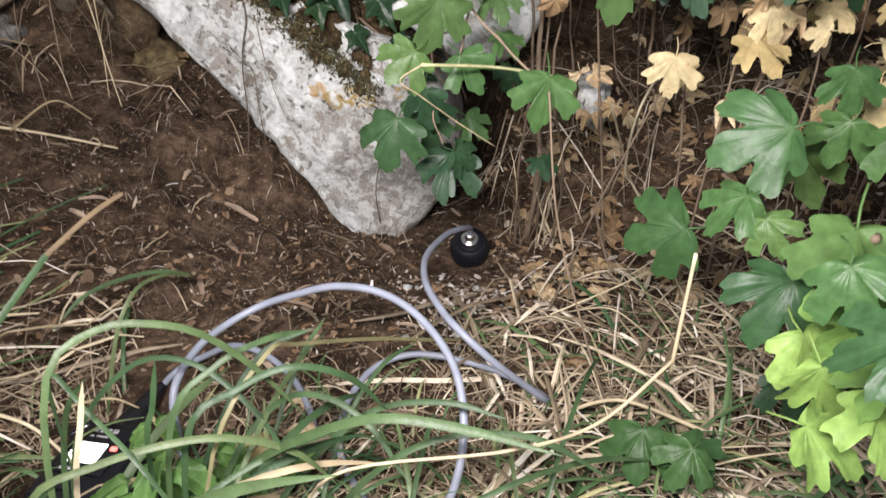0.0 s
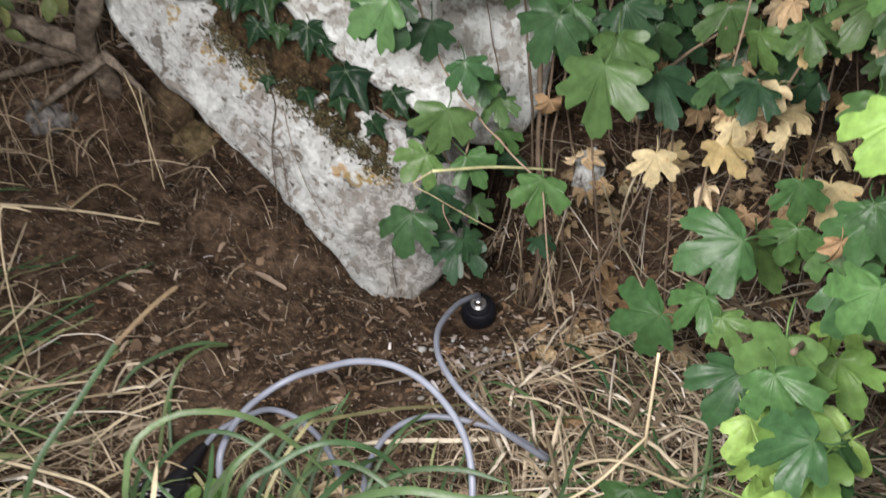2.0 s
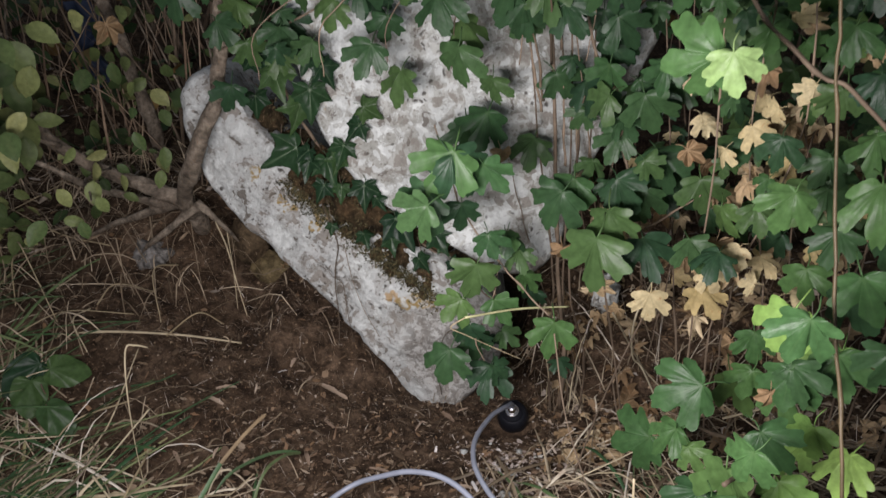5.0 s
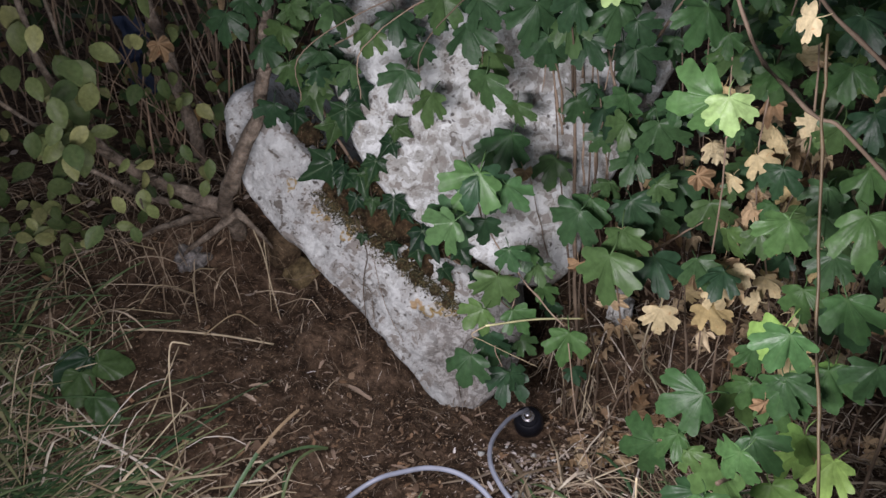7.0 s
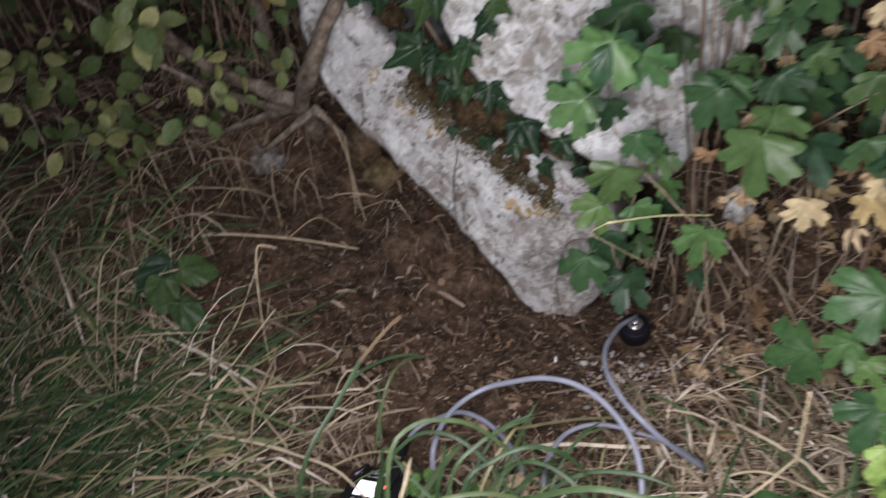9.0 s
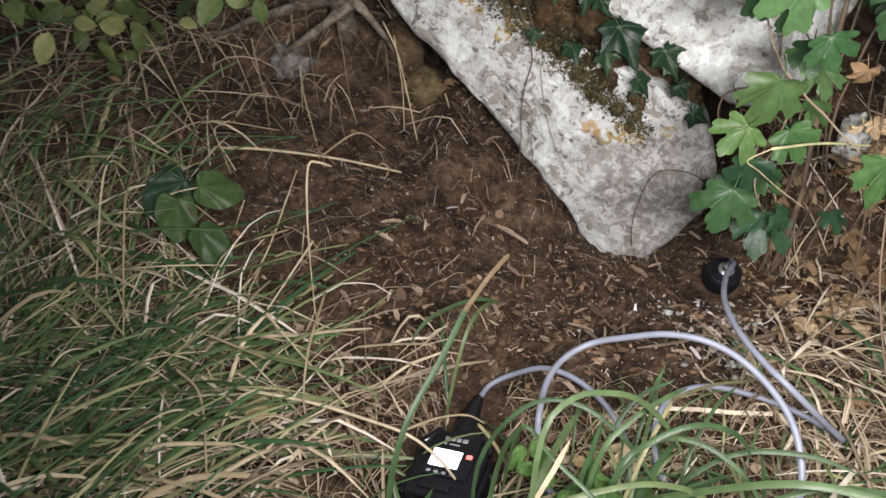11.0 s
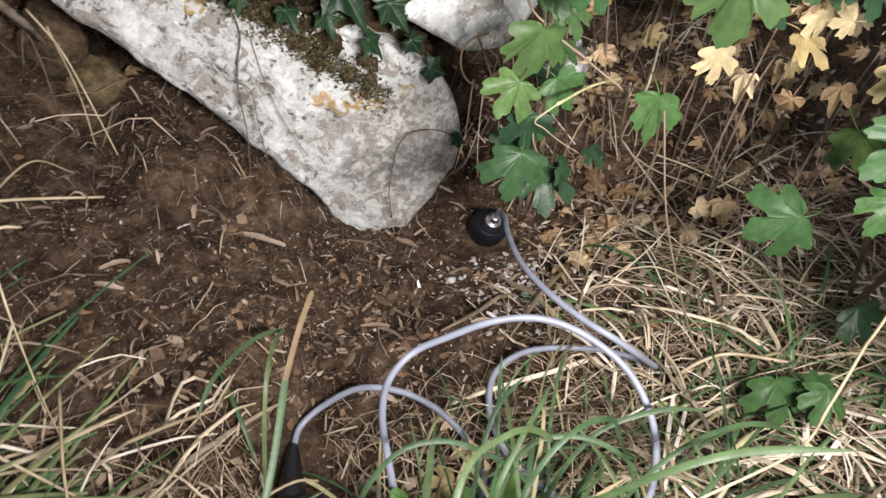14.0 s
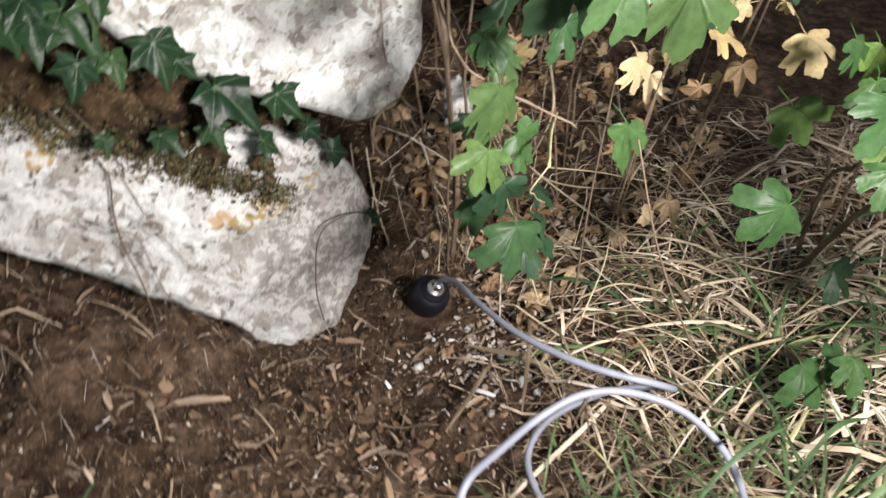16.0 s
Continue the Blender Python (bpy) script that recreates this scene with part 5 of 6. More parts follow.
grass("grass", 105, (0.04, 0.36, 0.28, 0.56), lambda x, y: 0.8, (0.06, 0.15), (0.0014, 0.0046), M_GRASS, "thin green grass growing through straw beside the bush", 0.8, 1.4, (0.3, 1.0))
grass("grass", 170, (-1.0, -0.58, 0.60, 1.0), lambda x, y: 0.6, (0.05, 0.16), (0.0012, 0.003), M_STRAW_DULL, "withered standing grass on the bank", 0.0, 2.0)


def upright():
    x, y = rg.uniform(-1.1, -0.40), rg.uniform(0.98, 1.5)
    h = rg.uniform(0.08, 0.5)
    dx, dy = rg.gauss(0, 0.5) * h, rg.gauss(-0.1, 0.4) * h
    z = ground_at(x, y)
    return [(x, y, z - 0.005), (x + dx * 0.4, y + dy * 0.4, z + h * 0.55), (x + dx, y + dy, z + h)], rg.uniform(0.0012, 0.0045), rg.uniform(-0.5, 0.5)


v, f = ribbons(150, upright)
tagged(new("dead_stems", mesh_from("dead_stems", v, f, fibre_material("dead stems", [(0, (0.10, 0.07, 0.045)), (0.5, (0.24, 0.17, 0.11)), (1, (0.42, 0.32, 0.21))], 0.8))), "grey-brown dead stems and grass standing on the bank", "dry grass", kind="stuff")
v, f = chip_mesh(900, (-1.1, -0.38, 0.85, 1.5), lambda x, y: 1, (0.006, 0.018))
tagged(new("leaf_litter", mesh_from("leaf_litter", v, f, M_CHIP, False)), "dead leaves lying thick on the bank", "leaf litter", kind="stuff")


def blade_mesh(points, width, material, n=22, ends=(0.45, 0.05)):
    """A broad blade with a folded midrib."""
    path = spline(points, n)
    t = np.gradient(path, axis=0)
    t /= np.linalg.norm(t, axis=1)[:, None]
    side = np.cross(t, (0.05, -0.75, 0.62))
    side /= np.linalg.norm(side, axis=1)[:, None]
    up = np.cross(side, t)
    verts, faces = [], []
    for i in range(n):
        u = i / (n - 1)
        w = 0.5 * width * min(1.0, ends[0] + 3 * u) * min(1.0, 3.2 * (1 - u) ** 0.7 + ends[1])
        verts += [path[i] - side[i] * w, path[i] - up[i] * w * 0.35, path[i] + side[i] * w]
        if i:
            o = 3 * i - 3
            faces += [(o, o + 1, o + 4, o + 3), (o + 1, o + 2, o + 5, o + 4)]
    return mesh_from("blade", verts, faces, material)


tuft = thing("grass_tuft", "tuft of long arching green grass blades around a cable loop", "grass", (-0.12, 0.29, 0.0))
BLADES = [
    ([(-0.20, 0.30, 0.0), (-0.135, 0.315, 0.065), (-0.095, 0.29, 0.123), (-0.04, 0.27, 0.166), (0.004, 0.26, 0.171), (0.055, 0.24, 0.172)], 0.0075),
    ([(-0.155, 0.30, 0.0), (-0.135, 0.33, 0.07), (-0.105, 0.35, 0.105), (-0.075, 0.345, 0.115), (-0.045, 0.33, 0.105), (-0.02, 0.31, 0.075)], 0.006),
    ([(-0.24, 0.31, 0.0), (-0.235, 0.34, 0.08), (-0.20, 0.36, 0.125), (-0.16, 0.36, 0.13), (-0.12, 0.345, 0.105), (-0.09, 0.33, 0.06)], 0.0055),
    ([(-0.17, 0.30, 0.0), (-0.15, 0.335, 0.075), (-0.12, 0.37, 0.125), (-0.085, 0.39, 0.135)], 0.0055),
    ([(-0.13, 0.29, 0.0), (-0.10, 0.33, 0.05), (-0.05, 0.35, 0.095), (0.0, 0.345, 0.11), (0.04, 0.335, 0.105)], 0.006),
]
BLADES += [
    ([(-0.10, 0.27, 0.0), (-0.06, 0.30, 0.07), (-0.01, 0.31, 0.11), (0.05, 0.31, 0.115), (0.10, 0.30, 0.09)], 0.006),
    ([(-0.12, 0.30, 0.0), (-0.115, 0.36, 0.06), (-0.10, 0.40, 0.10), (-0.085, 0.43, 0.115)], 0.005),
    ([(-0.09, 0.31, 0.0), (-0.07, 0.37, 0.06), (-0.045, 0.41, 0.085), (-0.02, 0.44, 0.085)], 0.005),
    ([(-0.08, 0.26, 0.0), (-0.03, 0.28, 0.05), (0.03, 0.30, 0.08), (0.09, 0.325, 0.08), (0.14, 0.345, 0.06)], 0.0055),
    ([(-0.22, 0.28, 0.0), (-0.225, 0.30, 0.07), (-0.215, 0.31, 0.13), (-0.20, 0.315, 0.155)], 0.0055),
]
BLADES += [([(-0.200, 0.235, 0.0), (-0.196, 0.25, 0.12), (-0.190, 0.27, 0.193), (-0.172, 0.29, 0.206), (-0.150, 0.30, 0.203), (-0.128, 0.31, 0.189), (-0.105, 0.32, 0.157), (-0.082, 0.33, 0.111)], 0.0058)]
BLADES += [([(-0.215, 0.300, 0.10), (-0.203, 0.290, 0.178), (-0.181, 0.280, 0.160), (-0.151, 0.260, 0.143), (-0.13, 0.25, 0.11)], 0.0042),
           ([(-0.170, 0.285, 0.0), (-0.162, 0.290, 0.124), (-0.156, 0.295, 0.152), (-0.151, 0.300, 0.179)], 0.0050),
           ([(-0.235, 0.245, 0.08), (-0.203, 0.250, 0.134), (-0.177, 0.260, 0.143), (-0.145, 0.270, 0.148), (-0.114, 0.280, 0.144), (-0.082, 0.290, 0.124), (-0.061, 0.300, 0.086)], 0.0060),
           ([(-0.165, 0.280, 0.0), (-0.152, 0.300, 0.131), (-0.128, 0.320, 0.159), (-0.103, 0.340, 0.163), (-0.084, 0.360, 0.155)], 0.0055),
           ([(-0.150, 0.270, 0.0), (-0.140, 0.290, 0.132), (-0.114, 0.310, 0.151), (-0.084, 0.320, 0.159), (-0.054, 0.330, 0.142), (-0.033, 0.340, 0.106)], 0.0060)]
for pts, w in BLADES:
    part("blade", blade_mesh(pts, w * 0.66, M_BLADE), tuft)
rb = random.Random(51)
for k in range(18):
    bx, by = rb.uniform(-0.22, 0.06), rb.uniform(0.24, 0.31)
    hd, ln, e, dr = rb.gauss(0.7, 0.6), rb.uniform(0.10, 0.22), rb.uniform(0.7, 1.25), rb.uniform(1.1, 2.4)
    part("blade", blade_mesh(arching(bx, by, hd, ln, e, dr), rb.uniform(0.0022, 0.0045), M_BLADE if k % 5 else M_STALK, 16), tuft)

# grass and weed leaves that half hide the recorder from the low side
for k in range(17):
    bx, by = rb.uniform(-0.225, -0.14), rb.uniform(0.235, 0.275)
    part("blade", blade_mesh(arching(bx, by, rb.gauss(0.3, 0.7), rb.uniform(0.17, 0.27), rb.uniform(1.1, 1.4), rb.uniform(1.3, 2.5)), rb.uniform(0.0030, 0.0060), M_BLADE if k % 6 else M_STALK, 18), tuft)
part("blade", blade_mesh([(-0.150, 0.270, 0.0), (-0.128, 0.295, 0.12), (-0.102, 0.335, 0.157), (-0.089, 0.363, 0.142), (-0.047, 0.420, 0.103), (-0.005, 0.465, 0.068), (0.035, 0.506, 0.038)], 0.0027, fibre_material("yellowing blade", [(0, (0.11, 0.115, 0.05)), (1, (0.17, 0.16, 0.08))], 0.5, False), 26), tuft, "long yellowing blade arching over the cable")
dead = blade_mesh([(-0.212, 0.265, -0.01), (-0.196, 0.270, 0.11), (-0.182, 0.270, 0.16), (-0.173, 0.270, 0.191)], 0.0034, M_STALK, 10)
part("blade", dead, tuft, "broad dead upright blade")
for k in range(14):
    bx, by = rb.uniform(-0.36, -0.20), rb.uniform(0.27, 0.315)
    part("blade", blade_mesh(arching(bx, by, rb.gauss(1.2, 0.8), rb.uniform(0.05, 0.10), rb.uniform(0.8, 1.3), rb.uniform(0.6, 1.9)), rb.uniform(0.0025, 0.0050), M_BLADE if k % 3 else M_STALK, 14), tuft)

lone = thing("tall_grass", "single tall grass leaf, green below and withered brown above", "grass", (-0.304, 0.270, 0.0))
part("blade", blade_mesh([(-0.304, 0.270, -0.005), (-0.299, 0.292, 0.08), (-0.288, 0.318, 0.135), (-0.266, 0.359, 0.166), (-0.250, 0.394, 0.188)], 0.0044, M_BLADE, 22, (0.45, 1)), lone)
part("blade", blade_mesh([(-0.250, 0.394, 0.188), (-0.236, 0.420, 0.198), (-0.226, 0.437, 0.203), (-0.219, 0.449, 0.205)], 0.0036, fibre_material("withered blade", [(0, (0.105, 0.078, 0.043)), (1, (0.135, 0.10, 0.055))], 0.6, False), 14, (1, 0.45)), lone, "withered brown upper half")
folded = thing("folded_grass", "green grass blade folded over above the litter", "grass", (-0.275, 0.455, 0.0))
part("blade", blade_mesh([(-0.278, 0.452, 0.0), (-0.266, 0.475, 0.062), (-0.255, 0.501, 0.090), (-0.243, 0.535, 0.085), (-0.232, 0.564, 0.067)], 0.0036, M_BLADE, 18, (0.6, 0.7)), folded)
part("blade", blade_mesh([(-0.232, 0.564, 0.067), (-0.253, 0.552, 0.078), (-0.276, 0.533, 0.083), (-0.300, 0.508, 0.082), (-0.315, 0.485, 0.07)], 0.0038, M_BLADE, 16, (0.7, 0.05)), folded, "bent-back tip")


def stalk_thing(points, r, label, name="dry_stalk", material=M_STALK):
    return tagged(new(name, tube(name, points, r, material, 24, 6)), label, "dry stalk")


stalk_thing([(-0.08, 0.262, 0.10), (-0.05, 0.258, 0.143), (0.033, 0.262, 0.153), (0.082, 0.284, 0.151), (0.122, 0.304, 0.176)], (0.0008, 0.0011), "long pale straw stalk arching over the grass")
stalk_thing([(0.128, 0.318, 0.155), (0.122, 0.304, 0.176), (0.12, 0.297, 0.246)], (0.0013, 0.0010), "pale dry stalk standing up to a maple leaf")
stalk_thing([(-0.60, 0.70, 0.165), (-0.544, 0.72, 0.16), (-0.45, 0.75, 0.135), (-0.369, 0.771, 0.107)], (0.0022, 0.0014), "long dry straw lying across the bare soil")
stalk_thing([(-0.015, 0.510, 0.276), (0.04, 0.553, 0.262), (0.098, 0.594, 0.242)], (0.0013, 0.0011), "cut straw resting across maple leaves", "dry_stalk", fibre_material("pale green straw", [(0, (0.30, 0.31, 0.15)), (1, (0.38, 0.38, 0.2))], 0.5, False))
stalk_thing([(-0.397, 0.570, 0.217), (-0.406, 0.560, 0.226), (-0.414, 0.552, 0.225), (-0.4175, 0.539, 0.177), (-0.42, 0.53, 0.10), (-0.42, 0.525, 0.02)], (0.0009, 0.0012, 0.0011, 0.0009, 0.0005, 0.0005), "bent dry blade standing in the soil")
stalk_thing([(-0.385, 0.80, 0.29), (-0.365, 0.775, 0.26), (-0.352, 0.755, 0.215), (-0.342, 0.745, 0.165)], (0.0010, 0.0006), "thin straw hanging from the block's edge")
stalk_thing([(-0.375, 0.81, 0.27), (-0.362, 0.775, 0.22), (-0.36, 0.76, 0.17)], (0.0008, 0.0005), "thin straw hanging from the block's edge")
stalk_thing([(-0.230, 0.806, 0.315), (-0.215, 0.796, 0.275), (-0.209, 0.791, 0.248), (-0.216, 0.790, 0.22), (-0.22, 0.788, 0.189), (-0.219, 0.783, 0.154), (-0.221, 0.780, 0.118), (-0.226, 0.775, 0.085)], (0.0009, 0.0007), "dry brown stem draped over the pale block", "tendril", M_TWIG)
stalk_thing([(-0.200, 0.792, 0.245), (-0.193, 0.785, 0.199), (-0.18, 0.778, 0.153), (-0.16, 0.770, 0.112)], (0.0005, 0.0004), "hair-thin dead tendril against the stone", "tendril", M_TWIG)
stalk_thing([(-0.222, 0.793, 0.20), (-0.208, 0.786, 0.19), (-0.206, 0.783, 0.15), (-0.202, 0.780, 0.105)], (0.0006, 0.0004), "thin dead tendril against the stone", "tendril", M_TWIG)
M_RUNNER = fibre_material("dark runner", [(0, (0.045, 0.036, 0.027)), (1, (0.075, 0.058, 0.04))], 0.7, False)
stalk_thing([(0.014, 0.700, 0.254), (-0.001, 0.700, 0.252), (-0.010, 0.705, 0.241), (-0.010, 0.710, 0.221), (-0.002, 0.715, 0.203), (0.011, 0.720, 0.191)], (0.0013, 0.0010), "bare brown stem bowed beside the slab", "dry_stalk", M_TWIG)
stalk_thing([(-0.011, 0.670, 0.267), (0.002, 0.680, 0.241), (0.016, 0.690, 0.210), (0.023, 0.700, 0.188)], (0.0009, 0.0010), "thin straight brown stem beside the slab", "dry_stalk", M_TWIG)
stalk_thing([(0.010, 0.757, 0.110), (-0.020, 0.753, 0.128), (-0.050, 0.752, 0.130), (-0.064, 0.751, 0.118), (-0.072, 0.751, 0.092), (-0.077, 0.752, 0.058), (-0.074, 0.755, 0.02)], (0.0008, 0.0006), "dark ivy runner creeping over the end of the block", "tendril", M_RUNNER)
M_DULL = fibre_material("dull stalk", [(0, (0.19, 0.165, 0.105)), (1, (0.30, 0.27, 0.18))], 0.6, False)
stalk_thing([(-0.015, 0.510, 0.276), (-0.031, 0.512, 0.264), (-0.018, 0.520, 0.251), (0.009, 0.540, 0.224), (0.043, 0.560, 0.194)], (0.0006, 0.0005), "bent end of a straw hanging between maple leaves", "dry_stalk", M_STALK)
stalk_thing([(0.216, 0.700, 0.226), (0.187, 0.670, 0.182), (0.192, 0.703, 0.110), (0.207, 0.709, 0.085), (0.224, 0.652, 0.050), (0.238, 0.590, 0.020)], (0.0015, 0.0010), "long bent grass stalk leaning out of the bush", "dry_stalk", M_DULL)
stalk_thing([(0.158, 0.660, 0.198), (0.202, 0.719, 0.095), (0.215, 0.713, 0.075), (0.236, 0.691, 0.060), (0.266, 0.667, 0.050), (0.315, 0.655, 0.030)], (0.0013, 0.0009), "bleached grass blade bent down to the litter", "dry_stalk", M_DULL)
stalk_thing([(0.345, 0.679, 0.030), (0.329, 0.699, 0.060), (0.315, 0.716, 0.090), (0.306, 0.717, 0.090), (0.299, 0.720, 0.050), (0.283, 0.711, 0.030)], (0.0012, 0.0008), "folded straw standing as a bow on the litter", "dry_stalk", M_DULL)
stalk_thing([(0.297, 0.643, 0.050), (0.369, 0.662, 0.055), (0.456, 0.685, 0.060)], (0.0015, 0.0010), "straight pale straw lying under the bush", "dry_stalk", M_STALK)
stalk_thing([(0.266, 0.739, 0.050), (0.302, 0.692, 0.045), (0.344, 0.645, 0.030)], (0.0011, 0.0008), "thin pale straw lying under the bush", "dry_stalk", M_STALK)
stalk_thing([(0.171, 0.730, 0.050), (0.168, 0.657, 0.040), (0.171, 0.600, 0.030)], (0.0012, 0.0008), "thin brown stem lying on the litter", "dry_stalk", M_TWIG)
stalk_thing([(0.185, 0.44, 0.015), (0.10, 0.43, 0.02), (0.135, 0.42, 0.045), (0.20, 0.40, 0.03)], (0.0013, 0.0018), "flattened pale straw on the ground")
stalk_thing([(0.075, 0.50, 0.26), (0.085, 0.48, 0.17), (0.11, 0.46, 0.08), (0.135, 0.44, 0.01)], (0.0008, 0.0011), "thin green-brown stem leaning from the bush", "dry_stalk", M_TWIG)
stalk_thing([(0.19, 0.60, 0.24), (0.14, 0.585, 0.13), (0.10, 0.57, 0.02)], (0.0009, 0.0012), "straight dry stem leaning from the bush", "dry_stalk", M_TWIG)
for k in range(38):
    x, y = rb.uniform(0.08, 0.36), rb.uniform(0.36, 0.64)
    a, ln = rb.uniform(-1.6, 1.2), rb.uniform(0.07, 0.17)
    z0, z1 = ground_at(x, y) + rb.uniform(0.004, 0.03), rb.uniform(0.006, 0.06)
    x2, y2 = x + ln * math.cos(a), y + ln * math.sin(a)
    stalk_thing([(x, y, z0), ((x + x2) / 2 + rb.uniform(-0.015, 0.015), (y + y2) / 2, (z0 + z1) / 2 + rb.uniform(0, 0.02)), (x2, y2, max(z1, ground_at(x2, y2)))], (rb.uniform(0.0006, 0.0013), 0.0006), "dry straw stalk lying on the ground beside the bush")["group"] = "dry stalks beside the bush"
for k in range(34):
    x, y = rb.uniform(-0.80, -0.46), rb.uniform(0.33, 0.90)
    a, ln = rb.uniform(0, 6.28), rb.uniform(0.08, 0.20)
    z0 = ground_at(x, y) + rb.uniform(0.004, 0.03)
    x2, y2 = x + ln * math.cos(a), y + ln * math.sin(a)
    stalk_thing([(x, y, z0), ((x + x2) / 2 + rb.uniform(-0.02, 0.02), (y + y2) / 2, z0 + rb.uniform(0, 0.05)), (x2, y2, ground_at(x2, y2) + rb.uniform(0.0, 0.06))], (rb.uniform(0.0008, 0.0018), 0.0007), "dry stalk among the grass of the bank")["group"] = "dry stalks on the bank"

# pale stalks that lie over the grass of the bank and over the recorder
for pts, r, label in (
        ([(-0.472, 0.429, 0.052), (-0.399, 0.418, 0.052), (-0.345, 0.403, 0.052), (-0.302, 0.392, 0.047), (-0.274, 0.377, 0.038), (-0.258, 0.370, 0.020)], 0.0019, "long pale stalk fallen across the recorder"),
        ([(-0.31, 0.412, 0.03), (-0.281, 0.42, 0.04), (-0.254, 0.425, 0.042), (-0.237, 0.428, 0.03)], 0.0014, "pale stalk lying against the cable plug"),
        ([(-0.407, 0.528, 0.095), (-0.404, 0.45, 0.085), (-0.402, 0.413, 0.05), (-0.393, 0.407, 0.02)], 0.0014, "pale bent stalk standing out of the grass"),
        ([(-0.459, 0.496, 0.09), (-0.422, 0.468, 0.07), (-0.362, 0.417, 0.05)], 0.0014, "pale stalk leaning on the grass"),
        ([(-0.529, 0.431, 0.07), (-0.494, 0.402, 0.065), (-0.459, 0.324, 0.05)], 0.0016, "kinked tan stalk lying on the grass"),
        ([(-0.686, 0.563, 0.08), (-0.583, 0.547, 0.105), (-0.52, 0.575, 0.09)], 0.0012, "long thin straw bowed over the bank"),
        ([(-0.43, 0.669, 0.075), (-0.4, 0.63, 0.05)], 0.0020, "short pale straw on the edge of the bare soil"),
        ([(-0.511, 0.47, 0.08), (-0.447, 0.448, 0.075)], 0.0016, "pale straw across green blades"),
        ([(-0.443, 0.614, 0.10), (-0.463, 0.508, 0.085)], 0.0014, "thin straw leaning on green blades"),
        ([(-0.523, 0.346, 0.055), (-0.501, 0.354, 0.056), (-0.439, 0.366, 0.05)], 0.0030, "broad bleached grass blade lying flat")):
    stalk_thing(pts, (r, 0.6 * r), label)

weed = thing("weed", "low weed with broad bright green toothed leaves beside the recorder", "plant", (-0.14, 0.31, 0.0))
leaves(weed, WEEDS, [(x, y, z, 0.85 * k, a) for x, y, z, k, a in [(-0.165, 0.335, 0.045, 0.045, -60), (-0.125, 0.335, 0.04, 0.050, 20), (-0.15, 0.355, 0.035, 0.045, 170), (-0.105, 0.36, 0.035, 0.045, 120), (-0.18, 0.31, 0.04, 0.045, -20), (-0.14, 0.315, 0.04, 0.05, 30), (-0.194, 0.295, 0.088, 0.036, -60), (-0.169, 0.292, 0.097, 0.040, 0), (-0.179, 0.290, 0.080, 0.038, 30), (-0.145, 0.298, 0.095, 0.042, 60), (-0.20, 0.295, 0.075, 0.03, 70), (-0.205, 0.363, 0.065, 0.029, -30), (-0.189, 0.369, 0.065, 0.031, 20), (-0.197, 0.350, 0.065, 0.029, 70), (-0.146, 0.358, 0.060, 0.031, -20), (-0.138, 0.341, 0.065, 0.032, 40), (-0.158, 0.334, 0.065, 0.030, -70), (-0.130, 0.330, 0.060, 0.029, 10), (-0.182, 0.339, 0.065, 0.027, -50), (-0.170, 0.316, 0.070, 0.029, 30)]], random.Random(5), wild=0.3)
fallen = new("fallen_leaf", YELLOWS[2])
fallen.matrix_basis = pose(-0.44, 0.415, ground_at(-0.44, 0.415) + 0.035, 12, 8, 40) @ Matrix.Diagonal((0.035, 0.035, 0.035, 1))
tagged(fallen, "bright yellow fallen leaf lying in the grass", "leaf")
for x, y, s in ((-0.10, 0.42, 0.045), (0.11, 0.50, 0.035), (-0.33, 0.905, 0.035), (0.10, 0.62, 0.03), (0.16, 0.66, 0.035), (0.22, 0.72, 0.04), (0.30, 0.64, 0.035)):
    ob = new("fallen_leaf", BROWNS[int(100 * s) % 5])
    ob.matrix_basis = pose(x, y, ground_at(x, y) + 0.012, rb.uniform(-40, 40), rb.uniform(-40, 40), rb.uniform(0, 360)) @ Matrix.Diagonal((s, s, s, 1))
    tagged(ob, "curled dry brown leaf lying on the soil", "leaf", "fallen leaves")

for x, y, s, mesh, label in ((-0.113, 0.460, 0.024, BROWNS[1], "dark shrivelled leaf lying by the cable"), (-0.134, 0.405, 0.030, YELLOWS[1], "tan fallen leaf lying inside the cable loop")):
    ob = new("fallen_leaf", mesh)
    ob.matrix_basis = pose(x, y, ground_at(x, y) + 0.015, 20, -15, 70) @ Matrix.Diagonal((s, s, s, 1))
    tagged(ob, label, "leaf", "fallen leaves")

for k in range(115):
    x, y, s = rb.uniform(0.08, 0.52), rb.uniform(0.61, 0.90), rb.uniform(0.016, 0.040)
    ob = new("fallen_leaf", BROWNS[k % 5])
    ob.matrix_basis = pose(x, y, ground_at(x, y) + s * 0.35, rb.uniform(-25, 45) + (35 if y > 0.75 else 0), rb.uniform(-45, 45), rb.uniform(0, 360)) @ Matrix.Diagonal((s, s, s, 1))
    tagged(ob, "curled dry brown leaf on the ground under the bush", "leaf", "fallen leaves under the bush")

